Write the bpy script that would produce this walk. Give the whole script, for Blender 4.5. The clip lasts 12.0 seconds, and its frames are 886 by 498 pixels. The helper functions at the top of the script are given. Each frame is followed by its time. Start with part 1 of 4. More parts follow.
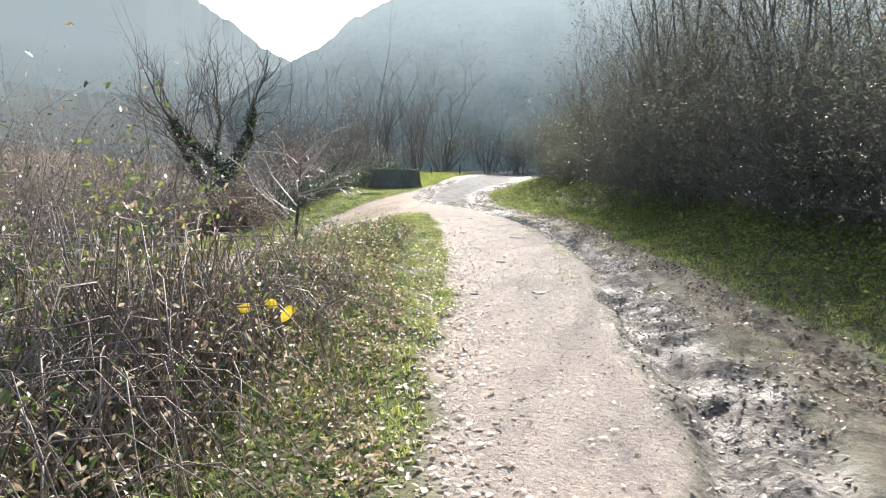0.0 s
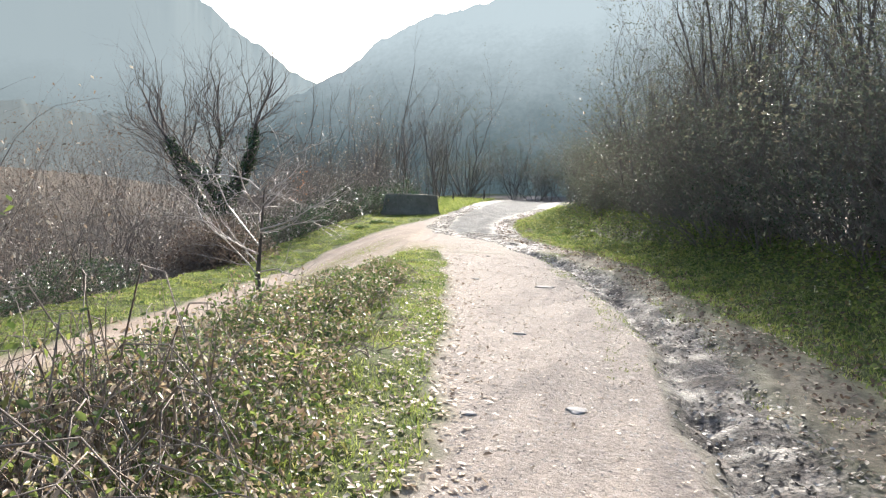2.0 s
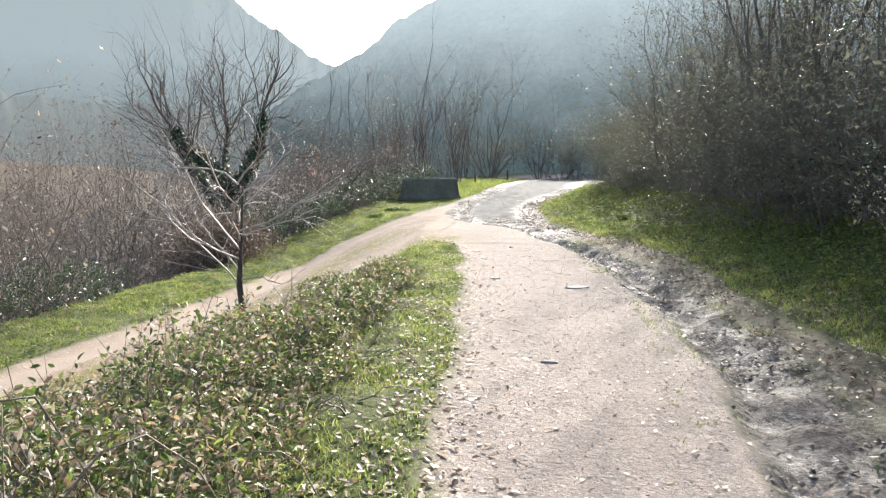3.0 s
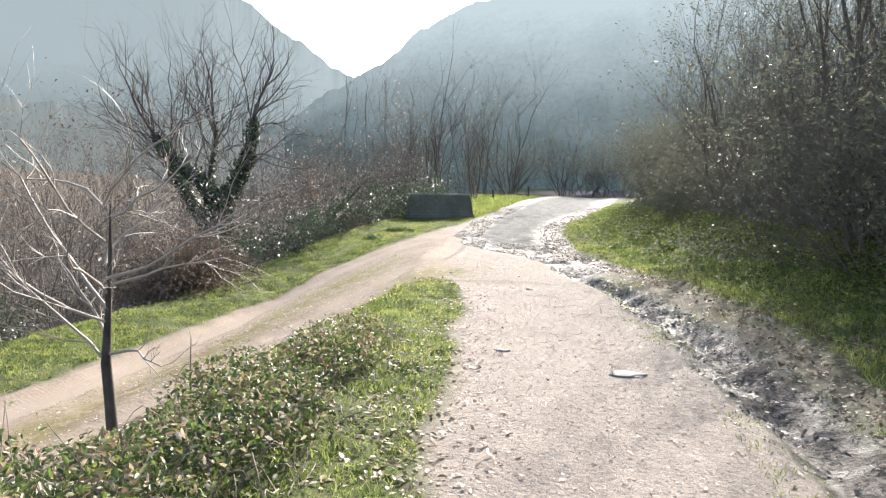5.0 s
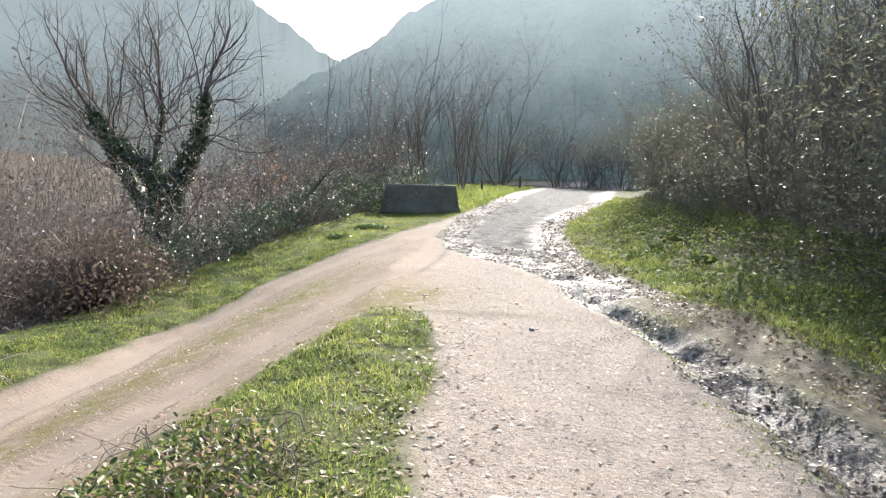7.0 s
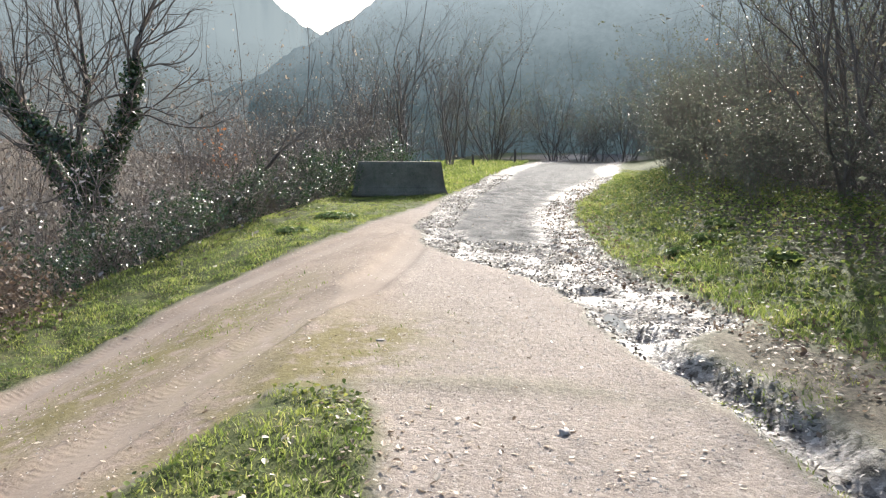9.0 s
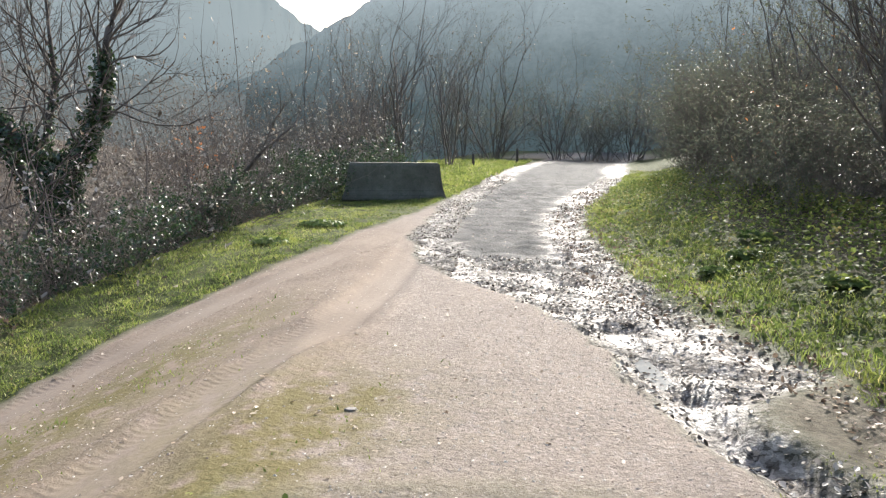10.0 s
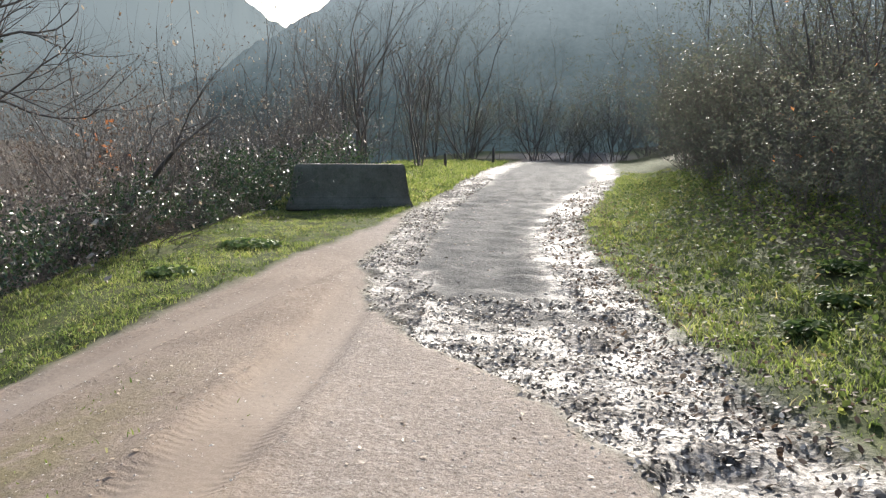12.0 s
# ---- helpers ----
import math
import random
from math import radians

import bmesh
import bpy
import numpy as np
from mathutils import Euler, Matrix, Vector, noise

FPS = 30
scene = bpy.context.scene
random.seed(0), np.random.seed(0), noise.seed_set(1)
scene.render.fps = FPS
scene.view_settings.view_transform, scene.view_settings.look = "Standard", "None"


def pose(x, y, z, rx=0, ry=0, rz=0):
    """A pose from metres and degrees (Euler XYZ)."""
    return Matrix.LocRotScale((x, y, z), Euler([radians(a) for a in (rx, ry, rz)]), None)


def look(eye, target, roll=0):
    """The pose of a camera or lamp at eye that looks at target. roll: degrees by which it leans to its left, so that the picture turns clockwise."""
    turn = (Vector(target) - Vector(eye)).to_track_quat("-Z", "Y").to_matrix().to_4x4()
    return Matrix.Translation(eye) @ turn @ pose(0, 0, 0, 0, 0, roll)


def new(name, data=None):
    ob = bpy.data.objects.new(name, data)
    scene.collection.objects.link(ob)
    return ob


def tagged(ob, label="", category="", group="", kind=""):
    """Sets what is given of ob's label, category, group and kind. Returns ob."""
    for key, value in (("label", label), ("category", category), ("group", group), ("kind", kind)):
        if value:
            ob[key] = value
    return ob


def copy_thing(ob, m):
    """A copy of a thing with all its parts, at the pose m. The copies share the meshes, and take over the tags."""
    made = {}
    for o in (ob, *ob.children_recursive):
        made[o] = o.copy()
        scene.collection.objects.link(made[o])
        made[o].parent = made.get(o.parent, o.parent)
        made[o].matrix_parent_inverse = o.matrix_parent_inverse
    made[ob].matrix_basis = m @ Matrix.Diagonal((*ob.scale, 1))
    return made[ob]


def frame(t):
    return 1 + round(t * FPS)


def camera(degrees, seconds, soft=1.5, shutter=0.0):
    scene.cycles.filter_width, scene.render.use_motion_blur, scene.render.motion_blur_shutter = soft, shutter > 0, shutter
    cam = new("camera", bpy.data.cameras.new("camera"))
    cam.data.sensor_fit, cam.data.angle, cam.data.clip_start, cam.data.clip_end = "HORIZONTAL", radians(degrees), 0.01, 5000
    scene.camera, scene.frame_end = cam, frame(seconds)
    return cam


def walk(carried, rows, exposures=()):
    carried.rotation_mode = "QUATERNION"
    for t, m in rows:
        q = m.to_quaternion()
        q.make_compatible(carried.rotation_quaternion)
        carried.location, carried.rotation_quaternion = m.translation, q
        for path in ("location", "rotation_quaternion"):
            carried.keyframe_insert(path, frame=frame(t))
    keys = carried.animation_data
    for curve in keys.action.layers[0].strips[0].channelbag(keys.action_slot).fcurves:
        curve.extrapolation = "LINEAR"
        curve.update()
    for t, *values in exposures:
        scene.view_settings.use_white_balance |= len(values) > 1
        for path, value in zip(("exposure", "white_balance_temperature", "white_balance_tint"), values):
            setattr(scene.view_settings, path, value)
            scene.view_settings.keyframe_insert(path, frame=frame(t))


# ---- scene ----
cam = camera(62.2, 12.0, 1.25)
PATH = [
    (0, (1.502, -0.579, 1.205), (1.213, 1.386, 0.971), 1.5),
    (0.5, (1.487, 0.083, 1.213), (1.212, 2.052, 0.996), 1.5),
    (1, (1.47, 0.767, 1.234), (1.124, 2.725, 1.025), 0.8),
    (1.5, (1.42, 1.432, 1.256), (1.08, 3.395, 1.079), 1.0),
    (2, (1.383, 2.159, 1.26), (1.016, 4.118, 1.087), 1.8),
    (2.5, (1.293, 2.865, 1.279), (0.891, 4.809, 1.034), 1.1),
    (3, (1.263, 3.574, 1.316), (0.828, 5.513, 1.091), -0.1),
    (3.2, (1.245, 3.846, 1.332), (0.791, 5.771, 1.038), 0.5),
    (4.8, (0.974, 6.057, 1.351), (0.544, 7.993, 1.093), 2.3),
    (5, (0.929, 6.36, 1.344), (0.439, 8.289, 1.155), 0.8),
    (5.5, (0.82, 7.053, 1.35), (0.294, 8.975, 1.177), 2.0),
    (6, (0.683, 7.761, 1.354), (0.215, 9.692, 1.127), 1.0),
    (6.5, (0.557, 8.46, 1.342), (0.032, 10.376, 1.114), 2.0),
    (7, (0.403, 9.121, 1.362), (-0.053, 11.056, 1.142), 1.7),
    (7.5, (0.279, 9.845, 1.35), (-0.202, 11.778, 1.173), 3.2),
    (7.7, (0.194, 10.145, 1.326), (-0.232, 12.095, 1.191), 3.0),
    (9.3, (-0.143, 12.443, 1.307), (-0.584, 14.369, 0.993), 0.1),
    (9.5, (-0.187, 12.669, 1.347), (-0.63, 14.593, 1.026), 0.2),
    (10, (-0.313, 13.276, 1.348), (-0.751, 15.206, 1.057), 0.4),
    (10.5, (-0.412, 13.898, 1.325), (-0.887, 15.82, 1.039), 1.9),
    (11, (-0.545, 14.528, 1.302), (-0.949, 16.457, 0.962), 0.3),
    (11.5, (-0.653, 15.157, 1.294), (-1.087, 17.077, 0.939), 0.6),
    (12, (-0.781, 15.766, 1.288), (-1.145, 17.711, 0.999), 0.4),
]
walk(cam, [(t, look(eye, target, roll)) for t, eye, target, roll in PATH], ((0.0, 1.38), (2.5, 1.4), (4.0, 1.44), (7.0, 1.36), (7.7, 1.24), (9.3, 1.2), (10.5, 0.98), (11.2, 0.9), (12.0, 0.9)))

# ---- world, sun, exposure ----
SUN_AZ, SUN_EL = radians(8), radians(27)
world = bpy.data.worlds.new("world")
scene.world = world
world.use_nodes = True
wn = world.node_tree
sky = wn.nodes.new("ShaderNodeTexSky")
sky.sky_type = "NISHITA"
sky.sun_disc = False
sky.sun_elevation, sky.sun_rotation = SUN_EL, SUN_AZ
sky.air_density, sky.dust_density, sky.ozone_density = 1.0, 3.0, 1.0
wn.links.new(sky.outputs[0], wn.nodes["Background"].inputs[0])
wn.nodes["Background"].inputs[1].default_value = 0.15
sun = new("sun", bpy.data.lights.new("sun", "SUN"))
sun.data.energy, sun.data.angle, sun.data.color = 5.0, radians(0.6), (1.0, 0.955, 0.885)
sun.matrix_world = look((0, 0, 0), (-math.sin(SUN_AZ) * math.cos(SUN_EL), -math.cos(SUN_AZ) * math.cos(SUN_EL), -math.sin(SUN_EL)))

# ---- numeric helpers ----
R = np.random.default_rng(7)


def hash01(i, j, seed):
    h = (i.astype(np.int64) * 374761393 + j.astype(np.int64) * 668265263 + seed * 974634777) & 0x7FFFFFFF
    h = ((h ^ (h >> 13)) * 1274126177) & 0x7FFFFFFF
    h = ((h ^ (h >> 16)) * 69069) & 0x7FFFFFFF
    return h / 0x7FFFFFFF


def vnoise(x, y, seed=0):
    """Smooth value noise from 0 to 1."""
    i, j = np.floor(x), np.floor(y)
    u, v = x - i, y - j
    u, v = u * u * (3 - 2 * u), v * v * (3 - 2 * v)
    a, b = hash01(i, j, seed), hash01(i + 1, j, seed)
    c, d = hash01(i, j + 1, seed), hash01(i + 1, j + 1, seed)
    return (a * (1 - u) + b * u) * (1 - v) + (c * (1 - u) + d * u) * v


def fbm(x, y, size, seed=0, octaves=3):
    """Layered noise from about -1 to 1 with features of that size."""
    x, y = np.asarray(x, float), np.asarray(y, float)
    out, amp = 0, 0.55
    for k in range(octaves):
        out = out + amp * (2 * vnoise(x / size * 2**k + 17.3 * k, y / size * 2**k - 9.1 * k, seed + k) - 1)
        amp *= 0.55
    return out


def step(a, b, v):
    t = np.clip((v - a) / (b - a), 0, 1)
    return t * t * (3 - 2 * t)


# ---- plan: edges as x over y ----
def centre(y):
    return np.interp(y, [-4, 0, 6, 11, 15.3, 19, 24, 40, 60], [2.0, 1.7, 1.35, 0.6, -0.2, -1.0, -2.2, -2.2, -1.0])


def path_left(y):
    return np.interp(y, [-4, 2, 5.3, 7.4, 11, 12.9, 14.5, 15.4, 16.2], [1.4, 1.05, 0.66, 0.4, -0.2, -0.55, -0.87, -1.2, -1.75])


def path_right(y):
    return np.interp(y, [-4, 2.2, 3.4, 4.9, 7.2, 8.4, 10.9, 13.3, 15.6, 16.8, 18, 19, 19.7, 20.2, 21.2, 23, 27, 34, 44, 60],
                     [2.0, 2.06, 2.18, 2.05, 1.9, 1.93, 1.7, 1.27, 0.62, 0.1, -0.25, -0.6, -1.15, -1.7, -2.35, -3.0, -3.45, -3.5, -3.4, -2.0])


def mud_right(y):
    return np.interp(y, [-4, 3.2, 4.8, 6.35, 8, 9.5, 11.2, 12.7, 14.4, 16.6, 18, 19.8, 22.4, 25.5, 28.3, 34, 44, 60],
                     [3.4, 3.5, 3.6, 3.34, 3.15, 2.9, 2.6, 2.45, 2.25, 1.6, 0.8, 0.05, -0.45, -0.9, -0.7, 0.0, 0.3, 1.2])


def mud_edge(y):
    """The far side of the wet strip: near the start it is a narrow ditch, with a trodden dry strip beyond it."""
    return np.where(y < 18.6, np.minimum(mud_right(y), path_right(y) + np.interp(y, [10, 14, 16], [0.62, 0.5, 0.42]) + 1.3 * step(16.9, 18.6, y)), mud_right(y))


def wedge_left(y):
    return np.interp(y, [-4, 4, 7, 9, 10.5, 13, 15, 16.2], [-3.3, -2.9, -2.65, -2.4, -2.25, -2.0, -1.9, -1.7])


def track_left(y):
    return np.interp(y, [-4, 4, 12, 13.5, 16.4, 18, 19.1, 20.4, 22, 24.5, 27, 60], [-5.2, -4.9, -4.65, -4.75, -4.95, -4.7, -4.55, -4.2, -3.95, -3.75, -3.5, -3.4])


def verge_left(y):
    return np.interp(y, [-4, 9, 12.2, 14.7, 17, 20, 21.5, 23, 26, 28, 34, 60], [-6.0, -5.9, -6.2, -6.3, -6.2, -6.1, -5.9, -5.75, -5.6, -5.8, -6.5, -9.0])


def thicket_edge(y):
    return np.interp(y, [-4, 6, 12, 18, 24, 30, 40, 60], [5.6, 5.0, 4.2, 3.0, 1.75, 1.4, 1.6, 4.0])


def low_ground(x, y):
    """The ground without its small relief."""
    x, y = np.asarray(x, float), np.asarray(y, float)
    u = centre(y) - x
    fade = 1 - step(16, 25, y)
    z = 0.5 * step(20, 40, y) - 0.30 * np.clip(u - 1.6, 0, 2.5) * fade
    z = z - 0.42 * np.clip(verge_left(y) - 0.2 - x, 0, 7) * (1 - 0.5 * step(24, 40, y))
    gr = mud_right(y) + 0.7
    z = z + 0.20 * np.clip(x - gr, 0, 2.0) + 0.04 * np.clip(x - gr - 2.0, 0, 12)
    z = z + 0.10 * np.clip(y - 95, 0, 60) + 0.10 * np.clip(-24 - x, 0, 60)
    return z


def dry_strip(x, y):
    """The trodden soil between ditch and bank."""
    return step(-0.05, 0.25, x - mud_edge(y)) * (1 - step(-0.25, 0.2, x - mud_right(y))) * (1 - step(17.8, 18.8, y))


def masks(x, y):
    """How far each place is mud, bare dirt, grass and bramble soil, from 0 to 1."""
    wx = x + 0.16 * fbm(x, y, 0.9, 3) + 0.05 * fbm(x, y, 0.18, 5)
    pr, mr = path_right(y), mud_right(y)
    mud = step(-0.08, 0.08, wx - pr) * (1 - step(-0.12, 0.22, wx - mud_edge(y)))
    dry = dry_strip(wx, y)
    on_path = step(-0.10, 0.10, wx - path_left(y)) * (1 - step(-0.08, 0.08, wx - pr)) * (1 - step(15.6, 16.4, y))
    on_track = step(-0.10, 0.12, wx - track_left(y)) * np.where(y > 16.2, 1 - step(-0.08, 0.08, wx - pr), 1 - step(-0.12, 0.10, wx - wedge_left(y)))
    beyond = step(15.2, 16.2, y + 0.5 * fbm(x, y, 0.8, 11)) * step(-0.1, 0.1, wx - track_left(y)) * (1 - step(-0.08, 0.08, wx - pr))
    dirt = np.clip(np.maximum(np.maximum(on_path, on_track), np.maximum(beyond, 0.8 * dry)), 0, 1) + 0.8 * step(49, 53, y) * (1 - step(66, 74, y)) * (1 - step(3.0, 5.0, np.abs(x + 2.0)))
    dirt = np.clip(dirt * (1 - step(66, 76, y)), 0, 1)
    return np.clip(mud, 0, 1), dirt


def rut_right(y):
    return np.interp(y, [-4, 4, 9, 13, 15.4, 17, 18.4, 20.3, 22, 24], [-3.8, -3.45, -3.05, -2.75, -2.6, -2.5, -2.3, -2.42, -2.7, -3.0])


def rut_left(y):
    return np.interp(y, [-4, 4, 12, 13.5, 16.4, 17.2, 18.4, 19.3, 20.4, 22, 24], [-4.8, -4.5, -4.3, -4.38, -4.6, -4.5, -4.3, -4.1, -3.8, -3.35, -3.2])


def ruts(x, y, wide=0.26):
    """The two smooth wheel ruts of the side track, from 0 to 1."""
    wx = x + 0.05 * fbm(x, y, 0.7, 25)
    near = np.minimum(np.abs(wx - rut_left(y)), np.abs(wx - rut_right(y)))
    return (1 - step(0.55 * wide, wide, near)) * (1 - step(20.5, 23.5, y)), near


def strip(x, y):
    """The mossy middle between the two wheel ruts of the side track."""
    mid = 0.5 * (rut_left(y) + rut_right(y))
    half = 0.5 * (rut_right(y) - rut_left(y))
    return np.exp(-(((x - mid) / (0.45 * half)) ** 2)) * (1 - step(17.5, 20.5, y)), mid


# puddles: x, y, half width, half length, turn in degrees
PUDDLES = ((0.0, 17.9, 0.07, 0.34, 12), (-1.9, 37.5, 0.6, 0.4, 5))


def height(x, y):
    x, y = np.asarray(x, float), np.asarray(y, float)
    z = low_ground(x, y)
    mud, dirt = masks(x, y)
    z = z + dirt * (0.012 * fbm(x, y, 0.6, 21, 2) + 0.004 * fbm(x, y, 0.2, 23, 1))
    moss, mid = strip(x, y)
    rut, near = ruts(x, y)
    z = z + dirt * (-0.035 * rut + 0.022 * np.exp(-(((near - 0.31) / 0.06) ** 2)) * (1 - step(19, 21, y)) * (1 + fbm(x, y, 0.3, 29)) + 0.02 * moss * (x < -1.5))
    churn = np.abs(fbm(x, y, 0.42, 31, 2))
    z = z + mud * (-0.06 + 0.10 * churn + 0.03 * fbm(x, y, 0.19, 37, 1)) * (1 - 0.6 * step(21, 24, y))
    groove = np.exp(-(((x - path_right(y) - 0.22 - 0.1 * fbm(x, y, 1.3, 41)) / 0.14) ** 2)) * (1 - step(17, 19, y))
    z = z - 0.085 * groove
    for px, py, hw, hl, turn in PUDDLES:
        c, s = math.cos(radians(turn)), math.sin(radians(turn))
        u, v = ((x - px) * c + (y - py) * s) / (hw + 0.05), (-(x - px) * s + (y - py) * c) / (hl + 0.05)
        dip = np.exp(-((u * u + v * v) ** 2))
        flat = low_ground(np.array([px]), np.array([py]))[0] - 0.095
        z = z * (1 - dip) + (flat - 0.02) * dip
    soft = (1 - mud) * (1 - dirt)
    z = z + soft * (0.05 * fbm(x, y, 0.9, 51) + 0.025 * fbm(x, y, 0.2, 53) + 0.02)
    return z


def at(x, y):
    return float(height(np.array([x]), np.array([y]))[0])


# ---- mesh helpers ----
def mesh_of(name, verts, faces, material, smooth=True):
    me = bpy.data.meshes.new(name)
    verts = np.asarray(verts, np.float32).reshape(-1, 3)
    faces = np.asarray(faces, np.int32)
    n, k = faces.shape
    me.vertices.add(len(verts))
    me.vertices.foreach_set("co", verts.ravel())
    me.loops.add(n * k)
    me.loops.foreach_set("vertex_index", faces.ravel())
    me.polygons.add(n)
    me.polygons.foreach_set("loop_start", np.arange(0, n * k, k, dtype=np.int32))
    me.polygons.foreach_set("use_smooth", np.full(n, smooth))
    me.update(calc_edges=True)
    me.validate()
    if material:
        me.materials.append(material)
    return me


def part(name, me, parent, label=""):
    """Links a mesh, or a bmesh made into one, as one part under a thing."""
    ob = new(name, me)
    ob.parent = parent
    if label:
        tagged(ob, label)
    return ob


def thing(name, x, y, z, label, category, group="", kind="", rz=0.0):
    ob = new(name)
    ob.matrix_basis = pose(x, y, z, 0, 0, rz)
    return tagged(ob, label, category, group, kind)


def from_bm(name, bm, material, smooth=False):
    me = bpy.data.meshes.new(name)
    bm.to_mesh(me)
    bm.free()
    for p in me.polygons:
        p.use_smooth = smooth
    me.materials.append(material)
    return me


def tubes(lines, sides=5):
    """Tapered tubes along lines of points, each with its radii: verts and quads."""
    vs, fs, base = [], [], 0
    ang = np.arange(sides) * 2 * math.pi / sides
    for pts, rad in lines:
        pts, rad = np.asarray(pts, float), np.asarray(rad, float)
        d = np.gradient(pts, axis=0)
        d /= np.linalg.norm(d, axis=1, keepdims=True) + 1e-9
        ref = np.where(np.abs(d[:, 2:3]) < 0.9, [[0, 0, 1.0]], [[1.0, 0, 0]])
        a = np.cross(d, ref)
        a /= np.linalg.norm(a, axis=1, keepdims=True) + 1e-9
        b = np.cross(d, a)
        ring = pts[:, None] + rad[:, None, None] * (np.cos(ang)[None, :, None] * a[:, None] + np.sin(ang)[None, :, None] * b[:, None])
        vs.append(ring.reshape(-1, 3))
        n = len(pts)
        i, j = np.meshgrid(np.arange(n - 1), np.arange(sides), indexing="ij")
        q = np.stack([i * sides + j, i * sides + (j + 1) % sides, (i + 1) * sides + (j + 1) % sides, (i + 1) * sides + j], -1)
        fs.append(q.reshape(-1, 4) + base)
        base += n * sides
    return np.concatenate(vs), np.concatenate(fs)


def leaf_cloud(places, normals, sizes, rng, slim=0.55, fold=0.25, coarse=False):
    """Leaves of six points, pointed and folded along the midrib, at the places."""
    n = len(places)
    normals = normals / (np.linalg.norm(normals, axis=1, keepdims=True) + 1e-9)
    t = rng.normal(size=(n, 3))
    t -= (t * normals).sum(1, keepdims=True) * normals
    t /= np.linalg.norm(t, axis=1, keepdims=True) + 1e-9
    s = np.cross(normals, t)
    L = sizes[:, None]
    curl = rng.uniform(-0.1, 0.35, (n, 1))
    up = fold * L * 0.4 * normals
    v = np.stack([
        places - 0.5 * L * t,
        places - 0.22 * L * t + slim * 0.42 * L * s + up,
        places + 0.16 * L * t + slim * 0.46 * L * s + up * 0.8 - 0.4 * curl * L * normals,
        places + 0.5 * L * t - curl * L * normals,
        places + 0.16 * L * t - slim * 0.46 * L * s + up * 0.8 - 0.4 * curl * L * normals,
        places - 0.22 * L * t - slim * 0.42 * L * s + up,
    ], 1)
    if len(places) > 1 and coarse:
        v = v[:, [0, 1, 3, 4]]
        f = np.arange(n)[:, None, None] * 4 + np.array([[[0, 1, 2], [0, 2, 3]]])
    else:
        f = np.arange(n)[:, None, None] * 6 + np.array([[[0, 1, 2], [0, 2, 3], [0, 3, 4], [0, 4, 5]]])
    return v.reshape(-1, 3), f.reshape(-1, 3)


def blades(x, y, z, tall, rng, wide=0.007, lean=0.5):
    n = len(x)
    a = rng.uniform(0, 2 * math.pi, n)
    side = np.stack([np.cos(a), np.sin(a), 0 * a], 1)
    bend = rng.normal(0, lean, (n, 2)) * tall[:, None]
    base = np.stack([x, y, z - 0.01], 1)
    mid = base + np.stack([bend[:, 0] * 0.35, bend[:, 1] * 0.35, tall * 0.6], 1)
    tip = base + np.stack([bend[:, 0], bend[:, 1], tall], 1)
    w = wide * rng.uniform(0.7, 1.5, (n, 1))
    v = np.stack([base - side * w, base + side * w, mid + side * w * 0.8, mid - side * w * 0.8, tip], 1).reshape(-1, 3)
    o = np.arange(n)[:, None, None] * 5
    f = o + np.array([[[0, 1, 2], [0, 2, 3], [3, 2, 4]]])
    return v, f.reshape(-1, 3)


def grow(rng, start, way, length, radius, depth, out, spread=0.6, up=0.15, kids=4, wobble=0.12, shrink=0.62, tips=None):
    """A branch with its side branches: adds (points, radii, level) to out."""
    n = 3 + 2 * depth
    p, d = np.array(start, float), np.array(way, float)
    d /= np.linalg.norm(d)
    pts, seg = [p.copy()], length / (n - 1)
    dirs = [d.copy()]
    for _ in range(n - 1):
        d = d + rng.normal(0, wobble, 3) + np.array([0, 0, up * 0.25])
        d /= np.linalg.norm(d)
        p = p + d * seg
        pts.append(p.copy())
        dirs.append(d.copy())
    end = 0.45 if depth else 0.25
    rad = radius * np.linspace(1, end, n)
    out.append((np.array(pts), rad, depth))
    if depth == 0:
        if tips is not None:
            tips.extend(pts[1:])
        return
    m = kids + int(rng.integers(0, 2))
    for k in range(m):
        f = rng.uniform(0.25, 1.0) if k < m - 1 else 1.0
        i = min(n - 1, int(f * (n - 1)))
        side = rng.normal(size=3)
        side -= side @ dirs[i] * dirs[i]
        side /= np.linalg.norm(side) + 1e-9
        w = dirs[i] + spread * side * rng.uniform(0.7, 1.5) + np.array([0, 0, up])
        grow(rng, pts[i], w, length * shrink * rng.uniform(0.7, 1.15), rad[i] * 0.6, depth - 1, out, spread, up, kids, wobble, shrink, tips)


def wood_parts(tree, lines, bark, names=("trunk", "branches", "twigs"), cut=(1, 0)):
    """Parts of a tree by the level of its branches: thick ones, middle ones, twigs."""
    groups = [[l[:2] for l in lines if l[2] > cut[0]], [l[:2] for l in lines if cut[1] < l[2] <= cut[0]], [l[:2] for l in lines if l[2] <= cut[1]]]
    for nm, ls, sides in zip(names, groups, (8, 5, 3)):
        if ls:
            part(nm, mesh_of(nm, *tubes(ls, sides), bark), tree)


# ---- materials ----
def material(name, rough=0.8, spec=0.3):
    m = bpy.data.materials.new(name)
    m.use_nodes = True
    nt = m.node_tree
    b = nt.nodes["Principled BSDF"]
    b.inputs["Roughness"].default_value = rough
    b.inputs["Specular IOR Level"].default_value = spec
    return m, nt, b


def node(nt, kind, **values):
    n = nt.nodes.new(kind)
    for k, v in values.items():
        n.inputs[k.replace("_", " ")].default_value = v
    return n


